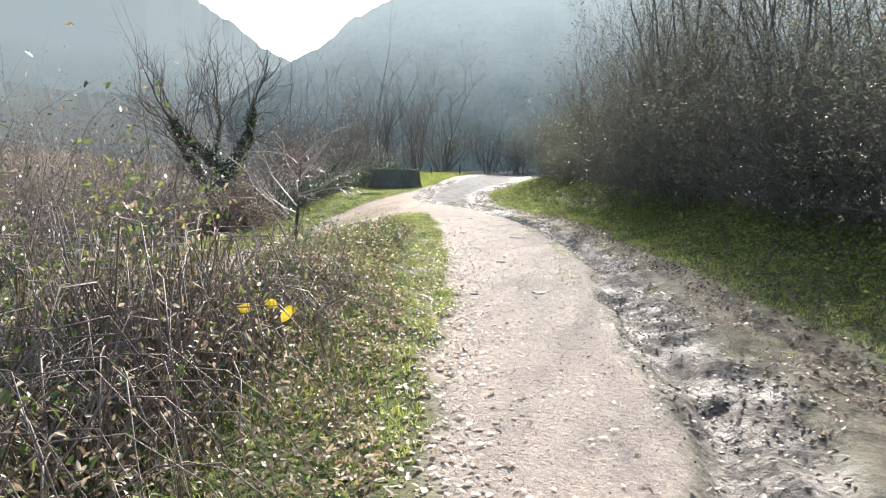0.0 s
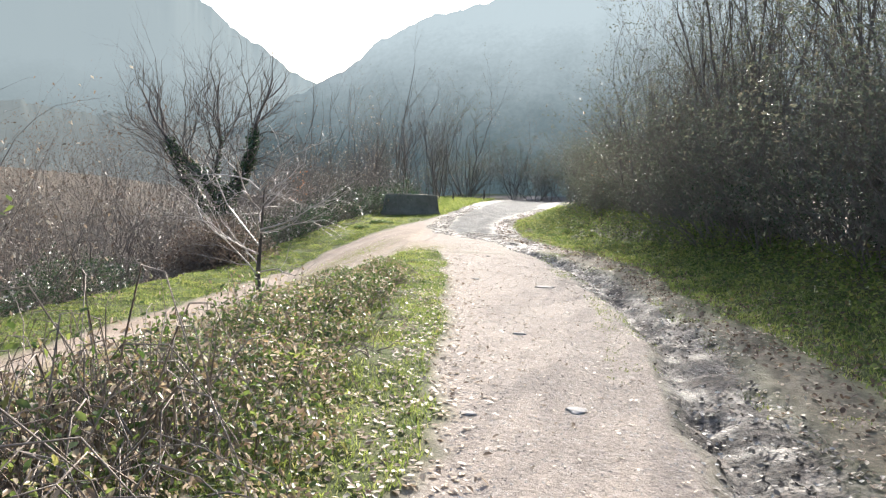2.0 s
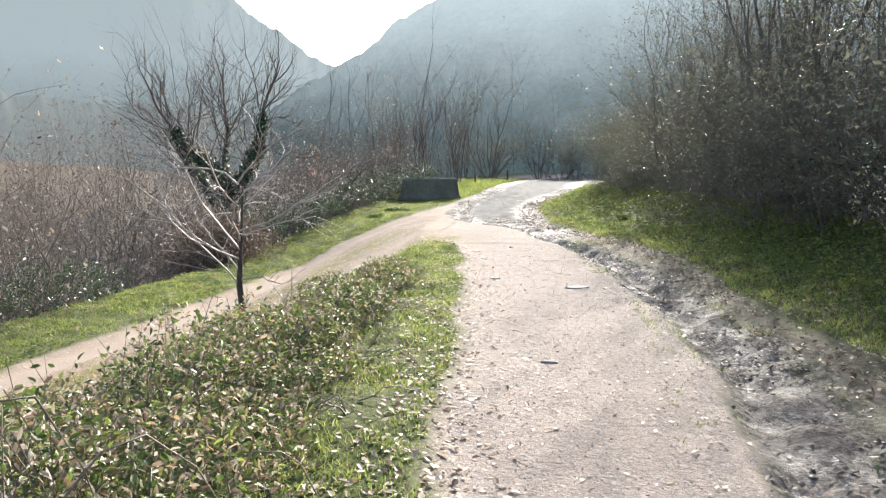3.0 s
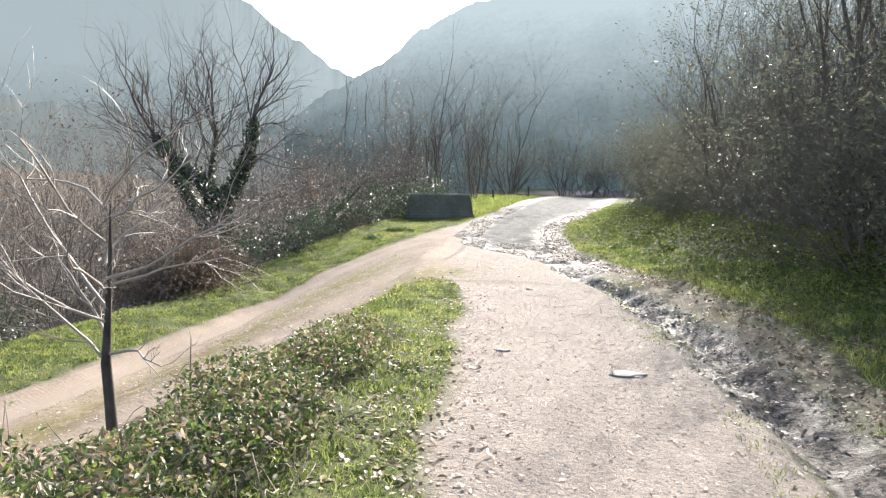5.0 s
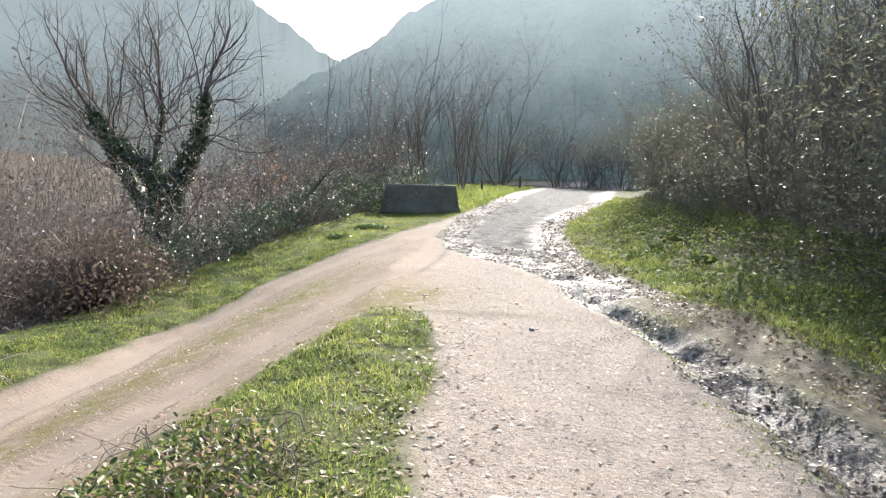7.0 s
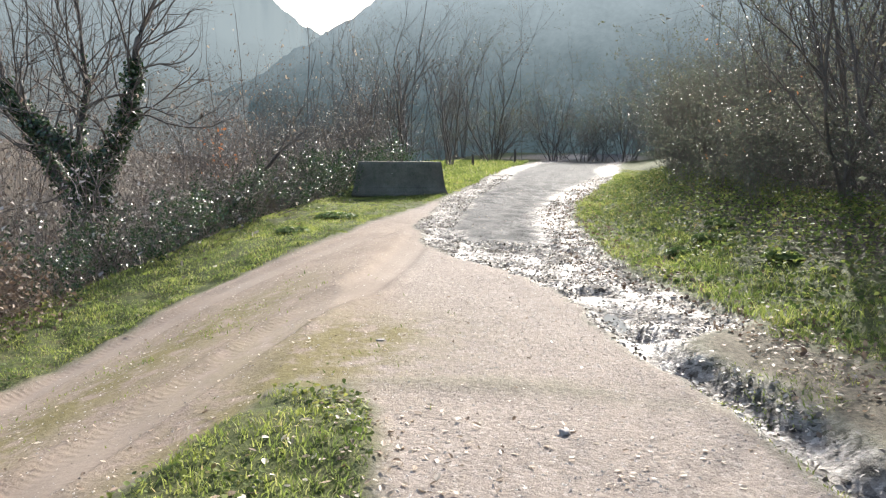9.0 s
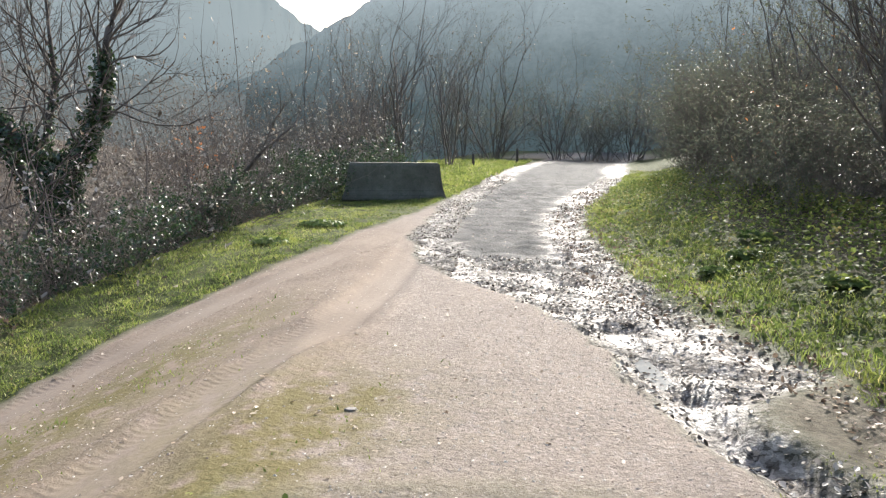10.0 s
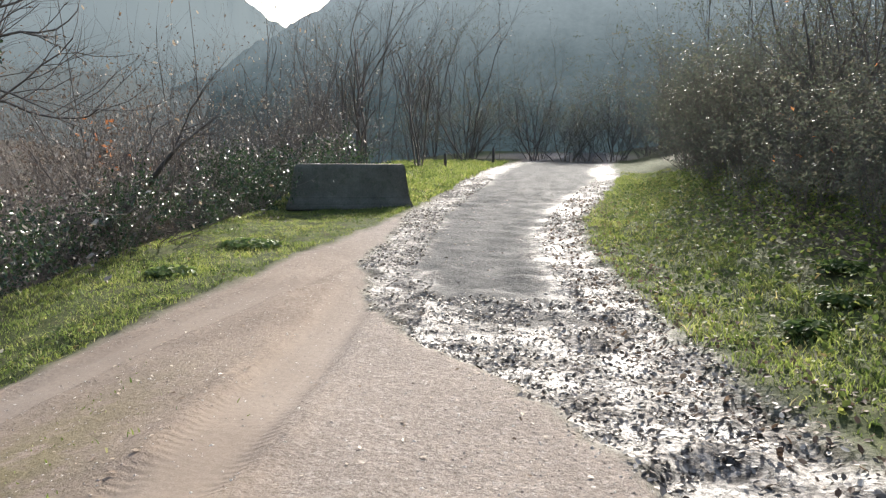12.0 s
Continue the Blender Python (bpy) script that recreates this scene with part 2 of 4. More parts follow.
def noise_of(nt, scale, detail=4.0, rough=0.6, coords=None):
    n = node(nt, "ShaderNodeTexNoise", Scale=scale, Detail=detail, Roughness=rough)
    if coords is None:
        coords = nt.nodes.get("place") or nt.nodes.new("ShaderNodeNewGeometry")
        coords.name = "place"
        nt.links.new(coords.outputs["Position"], n.inputs["Vector"])
    else:
        nt.links.new(coords, n.inputs["Vector"])
    return n.outputs["Fac"]


def ramp(nt, fac, stops):
    r = nt.nodes.new("ShaderNodeValToRGB")
    e = r.color_ramp.elements
    while len(e) < len(stops):
        e.new(0.5)
    for k, (p, c) in enumerate(stops):
        e[k].position, e[k].color = p, (*c, 1)
    nt.links.new(fac, r.inputs["Fac"])
    return r.outputs["Color"]


def mix(nt, fac, a, b, mode="MIX"):
    m = nt.nodes.new("ShaderNodeMix")
    m.data_type, m.blend_type = "RGBA", mode
    for value, socket in ((fac, m.inputs[0]), (a, m.inputs[6]), (b, m.inputs[7])):
        if isinstance(value, (int, float)):
            socket.default_value = value
        elif isinstance(value, tuple):
            socket.default_value = (*value, 1)
        else:
            nt.links.new(value, socket)
    return m.outputs[2]


def maths(nt, op, a, b=0.0):
    m = nt.nodes.new("ShaderNodeMath")
    m.operation, m.use_clamp = op, False
    for value, socket in ((a, m.inputs[0]), (b, m.inputs[1])):
        if isinstance(value, (int, float)):
            socket.default_value = value
        else:
            nt.links.new(value, socket)
    return m.outputs[0]


def bump(nt, b, fac, strength=0.4, distance=0.02):
    n = node(nt, "ShaderNodeBump", Strength=strength, Distance=distance)
    nt.links.new(fac, n.inputs["Height"])
    nt.links.new(n.outputs[0], b.inputs["Normal"])


def leaf_material(name, stops, rough=0.5, spec=0.4, through_light=0.35, patches=0.0):
    """Leaves whose colours vary one by one, and through which light shines."""
    m, nt, b = material(name, rough, spec)
    g = nt.nodes.new("ShaderNodeNewGeometry")
    c = ramp(nt, g.outputs["Random Per Island"], stops)
    c = mix(nt, 0.35, c, mix(nt, 1.0, c, ramp(nt, noise_of(nt, 30.0), [(0.3, (0.45, 0.45, 0.45)), (0.7, (1, 1, 1))]), "MULTIPLY"))
    if patches:
        c = mix(nt, patches, c, mix(nt, 1.0, c, ramp(nt, noise_of(nt, 1.6, 4.0, 0.65), [(0.34, (0.38, 0.48, 0.42)), (0.5, (0.95, 0.95, 0.9)), (0.66, (1.25, 1.12, 1.0))]), "MULTIPLY"))
    nt.links.new(c, b.inputs["Base Color"])
    t = nt.nodes.new("ShaderNodeBsdfTranslucent")
    nt.links.new(c, t.inputs["Color"])
    s = nt.nodes.new("ShaderNodeMixShader")
    s.inputs[0].default_value = through_light
    nt.links.new(b.outputs[0], s.inputs[1])
    nt.links.new(t.outputs[0], s.inputs[2])
    nt.links.new(s.outputs[0], nt.nodes["Material Output"].inputs["Surface"])
    return m


def bark_material(name, dark, pale, rough=0.85):
    m, nt, b = material(name, rough, 0.25)
    big, fine = noise_of(nt, 6.0), noise_of(nt, 60.0)
    c = mix(nt, fine, ramp(nt, big, [(0.3, dark), (0.7, pale)]), tuple(0.6 * v for v in dark))
    nt.links.new(c, b.inputs["Base Color"])
    bump(nt, b, fine, 0.5, 0.006)
    return m


def ground_material():
    m, nt, b = material("earth", 0.9, 0.55)

    def attr(nm):
        a = nt.nodes.new("ShaderNodeAttribute")
        a.attribute_name = nm
        return a.outputs["Fac"]

    big, mid, fine, grit = noise_of(nt, 0.9), noise_of(nt, 5.0), noise_of(nt, 28.0, 5.0, 0.7), noise_of(nt, 120.0, 3.0, 0.7)
    soil = ramp(nt, mid, [(0.3, (0.035, 0.045, 0.016)), (0.5, (0.06, 0.08, 0.022)), (0.7, (0.11, 0.095, 0.05))])
    soil = mix(nt, 0.5, soil, ramp(nt, fine, [(0.4, (0.03, 0.035, 0.012)), (0.6, (0.12, 0.13, 0.05))]))
    soil = mix(nt, attr("wood"), soil, ramp(nt, mid, [(0.3, (0.045, 0.036, 0.027)), (0.7, (0.12, 0.095, 0.07))]))
    gravel = ramp(nt, big, [(0.34, (0.125, 0.096, 0.075)), (0.48, (0.215, 0.174, 0.14)), (0.66, (0.29, 0.242, 0.20))])
    gravel = mix(nt, 0.6, gravel, ramp(nt, fine, [(0.33, (0.09, 0.07, 0.058)), (0.44, (0.27, 0.22, 0.185)), (0.60, (0.32, 0.27, 0.23)), (0.72, (0.46, 0.40, 0.35))]))
    gravel = mix(nt, 0.4, gravel, ramp(nt, grit, [(0.36, (0.12, 0.095, 0.08)), (0.64, (0.48, 0.42, 0.37))]))
    for size, share in ((34.0, 0.26), (85.0, 0.28)):
        vor = node(nt, "ShaderNodeTexVoronoi", Scale=size)
        nt.links.new(nt.nodes["place"].outputs["Position"], vor.inputs["Vector"])
        grey = nt.nodes.new("ShaderNodeSeparateColor")
        nt.links.new(vor.outputs["Color"], grey.inputs[0])
        gravel = mix(nt, share, gravel, ramp(nt, grey.outputs[0], [(0.0, (0.10, 0.08, 0.065)), (0.25, (0.16, 0.131, 0.106)), (0.75, (0.29, 0.244, 0.204)), (0.95, (0.42, 0.37, 0.32)), (1.0, (0.58, 0.53, 0.47))]))
        pebbles = vor.outputs["Distance"]
    trodden = ramp(nt, big, [(0.34, (0.19, 0.14, 0.105)), (0.66, (0.29, 0.228, 0.175))])
    trodden = mix(nt, 0.35, trodden, ramp(nt, fine, [(0.35, (0.13, 0.10, 0.075)), (0.62, (0.33, 0.27, 0.215))]))
    gravel = mix(nt, maths(nt, "MULTIPLY", attr("track"), 0.85), gravel, trodden)
    smooth = mix(nt, 0.25, ramp(nt, big, [(0.34, (0.235, 0.19, 0.152)), (0.66, (0.30, 0.247, 0.2))]), ramp(nt, grit, [(0.36, (0.17, 0.135, 0.105)), (0.64, (0.36, 0.30, 0.245))]))
    gravel = mix(nt, maths(nt, "MULTIPLY", attr("rut"), 0.5), gravel, smooth)
    moss = ramp(nt, fine, [(0.3, (0.11, 0.095, 0.04)), (0.7, (0.20, 0.165, 0.075))])
    gravel = mix(nt, maths(nt, "MULTIPLY", attr("moss"), ramp(nt, mid, [(0.36, (0, 0, 0)), (0.52, (1, 1, 1))])), gravel, moss)
    mudc = ramp(nt, mid, [(0.36, (0.035, 0.029, 0.024)), (0.47, (0.10, 0.085, 0.07)), (0.62, (0.22, 0.195, 0.17))])
    fleck_noise = noise_of(nt, 17.0, 4.0, 0.6)
    # Pale cells: trampled leaves with their wet gleam put into the colour.
    for size, share in ((19.0, 0.85), (42.0, 0.5)):
        vor = node(nt, "ShaderNodeTexVoronoi", Scale=size)
        nt.links.new(nt.nodes["place"].outputs["Position"], vor.inputs["Vector"])
        grey = nt.nodes.new("ShaderNodeSeparateColor")
        nt.links.new(vor.outputs["Color"], grey.inputs[0])
        mudc = mix(nt, share, mudc, ramp(nt, maths(nt, "ADD", maths(nt, "MULTIPLY", grey.outputs[0], 0.6), maths(nt, "MULTIPLY", fleck_noise, 0.5)), [(0.40, (0.02, 0.016, 0.013)), (0.50, (0.10, 0.082, 0.068)), (0.57, (0.21, 0.185, 0.16)), (0.70, (0.40, 0.365, 0.325))]))
    mudc = mix(nt, 0.75, mudc, mix(nt, 1.0, mudc, ramp(nt, noise_of(nt, 3.6, 4.0, 0.6), [(0.38, (0.16, 0.14, 0.125)), (0.5, (1, 1, 1))]), "MULTIPLY"))
    # Mud is darker and rougher towards the start of the path.
    mudc = mix(nt, attr("dark_mud"), mudc, mix(nt, 1.0, mudc, (0.30, 0.26, 0.23), "MULTIPLY"))
    tar = ramp(nt, fine, [(0.3, (0.035, 0.036, 0.036)), (0.7, (0.085, 0.085, 0.083))])
    mudc = mix(nt, attr("tar"), mudc, tar)
    brown = mix(nt, 0.5, ramp(nt, mid, [(0.34, (0.07, 0.056, 0.042)), (0.52, (0.155, 0.128, 0.10)), (0.68, (0.25, 0.212, 0.172))]), ramp(nt, fine, [(0.36, (0.06, 0.048, 0.036)), (0.6, (0.22, 0.185, 0.148))]))
    gravel = mix(nt, attr("dry"), gravel, brown)
    c = mix(nt, attr("dirt"), soil, gravel)
    c = mix(nt, attr("mud"), c, mudc)
    nt.links.new(c, b.inputs["Base Color"])
    wet = maths(nt, "MULTIPLY", maths(nt, "SUBTRACT", attr("mud"), maths(nt, "MULTIPLY", attr("tar"), 0.7)), ramp(nt, noise_of(nt, 2.6), [(0.42, (0, 0, 0)), (0.6, (1, 1, 1))]))
    nt.links.new(maths(nt, "SUBTRACT", 0.92, maths(nt, "MULTIPLY", wet, maths(nt, "SUBTRACT", 0.44, maths(nt, "MULTIPLY", attr("dark_mud"), 0.2)))), b.inputs["Roughness"])
    nt.links.new(maths(nt, "ADD", 0.15, maths(nt, "MULTIPLY", maths(nt, "SUBTRACT", attr("mud"), maths(nt, "MULTIPLY", attr("tar"), 0.95)), 0.24)), b.inputs["Specular IOR Level"])
    rough_mud = maths(nt, "MULTIPLY", maths(nt, "MULTIPLY", attr("mud"), fleck_noise), 1.6)
    loose = maths(nt, "SUBTRACT", 1.0, maths(nt, "MULTIPLY", attr("rut"), 0.75))
    wave = node(nt, "ShaderNodeTexWave", Scale=6.0, Distortion=1.5, Detail=2.0)
    wave.bands_direction = "Y"
    nt.links.new(nt.nodes["place"].outputs["Position"], wave.inputs["Vector"])
    tread = maths(nt, "MULTIPLY", maths(nt, "MULTIPLY", attr("tread"), wave.outputs["Fac"]), maths(nt, "MULTIPLY", mid, 0.36))
    lumpy = maths(nt, "MULTIPLY", maths(nt, "ADD", maths(nt, "SUBTRACT", fine, maths(nt, "MULTIPLY", pebbles, 0.12)), maths(nt, "MULTIPLY", mid, 0.8)), loose)
    bump(nt, b, maths(nt, "ADD", maths(nt, "ADD", lumpy, tread), rough_mud), 0.6, 0.02)
    return m


def stone_material(name, dark, pale, rough=0.8, scale=9.0):
    m, nt, b = material(name, rough, 0.3)
    o = nt.nodes.new("ShaderNodeNewGeometry")
    tint = ramp(nt, o.outputs["Random Per Island"], [(0.0, dark), (1.0, pale)])
    c = mix(nt, 0.5, tint, mix(nt, 1.0, tint, ramp(nt, noise_of(nt, scale * 6), [(0.3, (0.5, 0.5, 0.5)), (0.7, (1.0, 1.0, 1.0))]), "MULTIPLY"))
    nt.links.new(c, b.inputs["Base Color"])
    bump(nt, b, noise_of(nt, scale * 10), 0.4, 0.004)
    return m


def concrete_material():
    m, nt, b = material("weathered_concrete", 0.9, 0.25)
    big, fine = noise_of(nt, 3.0, 5.0, 0.65), noise_of(nt, 45.0, 4.0, 0.7)
    c = ramp(nt, big, [(0.3, (0.07, 0.067, 0.05)), (0.5, (0.125, 0.12, 0.09)), (0.72, (0.19, 0.18, 0.14))])
    c = mix(nt, ramp(nt, noise_of(nt, 7.0, 6.0, 0.7), [(0.52, (0, 0, 0)), (0.64, (0.8, 0.8, 0.8))]), c, (0.06, 0.075, 0.04))
    c = mix(nt, 0.3, c, ramp(nt, fine, [(0.3, (0.06, 0.058, 0.045)), (0.7, (0.24, 0.23, 0.19))]))
    nt.links.new(c, b.inputs["Base Color"])
    bump(nt, b, fine, 0.5, 0.008)
    return m


def water_material():
    m, nt, b = material("puddle_water", 0.08, 0.5)
    # Pale base colour stands in for the bright sky mirrored in muddy water.
    b.inputs["Base Color"].default_value = (0.27, 0.265, 0.25, 1)
    bump(nt, b, noise_of(nt, 9.0), 0.06, 0.01)
    return m


def painted_haze(name, low, high, glow):
    """Distant woods, far off; bright haze painted as a height ramp that glows."""
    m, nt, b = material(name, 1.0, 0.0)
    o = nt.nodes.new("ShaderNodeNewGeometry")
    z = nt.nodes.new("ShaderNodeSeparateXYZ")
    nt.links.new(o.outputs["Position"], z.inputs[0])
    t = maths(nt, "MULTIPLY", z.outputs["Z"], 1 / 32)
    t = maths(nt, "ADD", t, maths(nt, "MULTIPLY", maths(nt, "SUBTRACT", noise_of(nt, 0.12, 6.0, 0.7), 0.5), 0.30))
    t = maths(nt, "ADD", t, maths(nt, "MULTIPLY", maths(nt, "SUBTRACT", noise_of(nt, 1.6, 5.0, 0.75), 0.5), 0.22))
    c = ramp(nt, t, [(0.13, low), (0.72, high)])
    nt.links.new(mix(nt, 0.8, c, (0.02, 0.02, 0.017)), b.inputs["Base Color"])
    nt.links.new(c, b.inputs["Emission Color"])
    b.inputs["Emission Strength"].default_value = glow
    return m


EARTH = ground_material()
BARK = bark_material("grey_brown_bark", (0.12, 0.10, 0.085), (0.30, 0.26, 0.225))
BARK_PALE = bark_material("pale_twig_bark", (0.36, 0.31, 0.27), (0.60, 0.54, 0.48), 0.45)
BARK_DARK = bark_material("dark_bark", (0.06, 0.05, 0.043), (0.17, 0.145, 0.12))
STEM = bark_material("dry_bramble_stem", (0.17, 0.128, 0.10), (0.42, 0.355, 0.29), 0.6)
GRASS = leaf_material("short_grass", [(0.0, (0.14, 0.20, 0.05)), (0.5, (0.29, 0.35, 0.09)), (0.88, (0.37, 0.41, 0.13)), (1.0, (0.50, 0.44, 0.25))], 0.5, 0.3, 0.55, 0.75)
WEED = leaf_material("low_weed_leaf", [(0.0, (0.07, 0.11, 0.035)), (0.5, (0.17, 0.225, 0.06)), (0.85, (0.27, 0.31, 0.09)), (1.0, (0.20, 0.155, 0.08))], 0.6, 0.2, 0.5, 0.9)
WEED_DARK = leaf_material("dark_weed_leaf", [(0.0, (0.08, 0.135, 0.045)), (0.6, (0.14, 0.21, 0.06)), (1.0, (0.22, 0.28, 0.09))], 0.5, 0.3, 0.45, 0.5)
BRAMBLE = leaf_material("bramble_leaf", [(0.0, (0.06, 0.095, 0.03)), (0.35, (0.12, 0.175, 0.05)), (0.7, (0.23, 0.285, 0.08)), (0.82, (0.27, 0.19, 0.11)), (1.0, (0.44, 0.38, 0.27))], 0.42, 0.45, 0.5, 0.95)
DRY = leaf_material("dry_leaf", [(0.0, (0.17, 0.115, 0.075)), (0.35, (0.33, 0.24, 0.165)), (0.7, (0.52, 0.42, 0.31)), (1.0, (0.68, 0.60, 0.49))], 0.5, 0.5, 0.35)
WET = leaf_material("wet_pale_leaf", [(0.0, (0.05, 0.04, 0.03)), (0.4, (0.20, 0.17, 0.14)), (0.7, (0.42, 0.375, 0.325)), (1.0, (0.60, 0.55, 0.48))], 0.55, 0.3, 0.15)
IVY = leaf_material("ivy_leaf", [(0.0, (0.025, 0.05, 0.025)), (0.6, (0.05, 0.09, 0.035)), (1.0, (0.10, 0.14, 0.06))], 0.25, 0.7, 0.25)
THICKET = leaf_material("thicket_leaf", [(0.0, (0.09, 0.105, 0.075)), (0.5, (0.14, 0.155, 0.105)), (0.9, (0.15, 0.135, 0.10)), (1.0, (0.22, 0.195, 0.14))], 0.52, 0.3, 0.42)
RUSSET = leaf_material("russet_leaf", [(0.0, (0.09, 0.06, 0.042)), (0.6, (0.18, 0.125, 0.09)), (1.0, (0.30, 0.23, 0.17))], 0.6, 0.3, 0.35)
ORANGE = leaf_material("orange_leaf", [(0.0, (0.55, 0.17, 0.05)), (1.0, (0.70, 0.32, 0.14))], 0.5, 0.4, 0.5)
YELLOW = leaf_material("yellow_leaf", [(0.0, (0.65, 0.45, 0.03)), (1.0, (0.80, 0.60, 0.06))], 0.5, 0.4, 0.5)
PEBBLE = stone_material("pebble", (0.24, 0.19, 0.155), (0.66, 0.60, 0.53))
ROCK = stone_material("grey_stone", (0.24, 0.22, 0.20), (0.40, 0.37, 0.34))
CLOD = stone_material("mud_clod", (0.03, 0.025, 0.02), (0.30, 0.26, 0.22), 0.45)
CONCRETE = concrete_material()
WATER = water_material()

# ---- ground: one sheet to the horizon ----
def axis(fine0, fine1, pitch, far0, far1):
    mid = np.arange(fine0, fine1, pitch)

    def out(a, b):
        s, p, r = [], abs(a), pitch
        d = 0
        while d < abs(b - a):
            r *= 1.22
            d += r
            s.append(d)
        return np.array(s)

    return np.concatenate([(fine0 - out(fine0, far0))[::-1], mid, fine1 + out(fine1, far1)])


gx, gy = axis(-5.4, 4.2, 0.055, -500, 500), axis(0.6, 31, 0.06, -400, 600)
X, Y = np.meshgrid(gx, gy)
xs, ys = X.ravel(), Y.ravel()
zs = height(xs, ys)
nx = len(gx)
i, j = np.meshgrid(np.arange(len(gy) - 1), np.arange(nx - 1), indexing="ij")
quads = np.stack([i * nx + j, i * nx + j + 1, (i + 1) * nx + j + 1, (i + 1) * nx + j], -1).reshape(-1, 4)
ground = tagged(new("ground", mesh_of("ground", np.stack([xs, ys, zs], 1), quads, EARTH)), "gravel footpath, earth track and grassy banks on one sloping ground", "ground", kind="structure")
gm, gd = masks(xs, ys)
tar = gm * step(20.6, 22.2, ys + 0.5 * fbm(xs, ys, 1.0, 61)) * step(0.35, 0.75, xs - path_right(ys) + 0.25 * fbm(xs, ys, 0.7, 63)) * (1 - step(-0.75, -0.3, xs - mud_right(ys) + 0.3 * fbm(xs, ys, 0.8, 65)))
moss = np.clip(strip(xs, ys)[0] + 0.8 * np.exp(-(((xs - wedge_left(ys)) / 0.3) ** 2)) * (ys < 17) + 0.7 * np.exp(-(((xs + 1.9) / 0.8) ** 2 + ((ys - 16.6) / 1.0) ** 2)), 0, 1)
split = np.where(ys < 16, wedge_left(ys) + 0.35, -1.6 - 0.20 * (ys - 16)) + 0.3 * fbm(xs, ys, 1.2, 69)
track_mask = gd * (1 - step(-0.25, 0.35, xs - split)) * (1 - step(22, 26, ys))
for nm, values in (("mud", gm), ("dirt", gd), ("tar", tar), ("moss", moss), ("track", track_mask), ("dry", dry_strip(xs + 0.16 * fbm(xs, ys, 0.9, 3), ys)), ("rut", gd * ruts(xs, ys)[0]), ("tread", gd * np.exp(-(((ruts(xs, ys)[1] - 0.2) / 0.07) ** 2)) * (1 - step(18.5, 20, ys))), ("dark_mud", (1 - step(12.5, 16.0, ys)) * (0.75 + 0.25 * fbm(xs, ys, 0.6, 67))), ("wood", np.maximum(step(-0.1, 0.6, verge_left(ys) - xs), step(0.8, 2.0, xs - mud_right(ys) - 0.6)))):
    a = ground.data.attributes.new(nm, "FLOAT", "POINT")
    a.data.foreach_set("value", values.astype(np.float32))


# ---- far hillsides ----
def hillside(name, label, radius, azimuths, tops, mat, seed):
    """A wooded slope that closes the distance: azimuths in degrees from +y to the right, tops in degrees of height."""
    az = np.linspace(azimuths[0], azimuths[-1], 700)
    top = np.interp(az, azimuths, tops) + 0.5 * fbm(az, az * 0, 6, seed)
    crest = 0.35 * fbm(az, az * 0, 1.4, seed + 4) + 0.25 * np.abs(fbm(az, az * 0, 0.4, seed + 6))
    rows = 14
    v = []
    for k in range(rows):
        f = k / (rows - 1)
        r = radius * (1 + 0.5 * f) + 2.5 * fbm(az, az * 0 + k, 7, seed + 9)
        h = r * np.tan(np.radians(top)) * f - 1.0 * (1 - f) + r * np.radians(crest) * f**10
        a = np.radians(az)
        v.append(np.stack([-2 + r * np.sin(a), 15 + r * np.cos(a), h], 1))
    n = len(az)
    i, j = np.meshgrid(np.arange(rows - 1), np.arange(n - 1), indexing="ij")
    q = np.stack([i * n + j, i * n + j + 1, (i + 1) * n + j + 1, (i + 1) * n + j], -1).reshape(-1, 4)
    return tagged(new(name, mesh_of(name, np.concatenate(v), q, mat)), label, "hillside", kind="structure")


# Haze is put into colour and emission; the air itself is clear.
HAZE_NEAR = painted_haze("hazy_woods", (0.042, 0.062, 0.068), (0.27, 0.315, 0.33), 0.78)
HAZE_FAR = painted_haze("pale_hazy_woods", (0.11, 0.135, 0.14), (0.19, 0.225, 0.235), 0.78)
HAZE_LOW = painted_haze("hazy_tree_line", (0.10, 0.115, 0.117), (0.17, 0.195, 0.20), 0.78)
hillside("backdrop_slope", "wooded hillside with blue-grey haze painted into its glow", 62, [-52, -40, -31, -27, -24, -20, -16, -8, 0, 10, 25, 45, 80, 120], [-1.5, 1.0, 3.5, 5.5, 7.5, 10, 13, 16, 18.5, 19.5, 20, 22, 22, 18], HAZE_NEAR, 3)
hillside("backdrop_tree_line", "brown tree line across the valley with painted, glowing haze", 58, [-115, -80, -50, -34, -27], [6.5, 6.0, 6.5, 5.5, 4.0], HAZE_LOW, 43)
hillside("backdrop_ridge", "pale distant wooded ridge with bright haze painted on", 120, [-110, -70, -50, -40, -32, -27, -23, -20, -10], [19, 20, 20, 18.5, 15.5, 12, 9, 8, 7], HAZE_FAR, 13)
# Added behind the camera, out of view, with the same painted glow.
hillside("backdrop_behind", "unseen wooded valley side behind the path, haze painted on", 150, [118, 150, 180, 210, 252], [17, 12, 8, 8, 12], HAZE_FAR, 23)


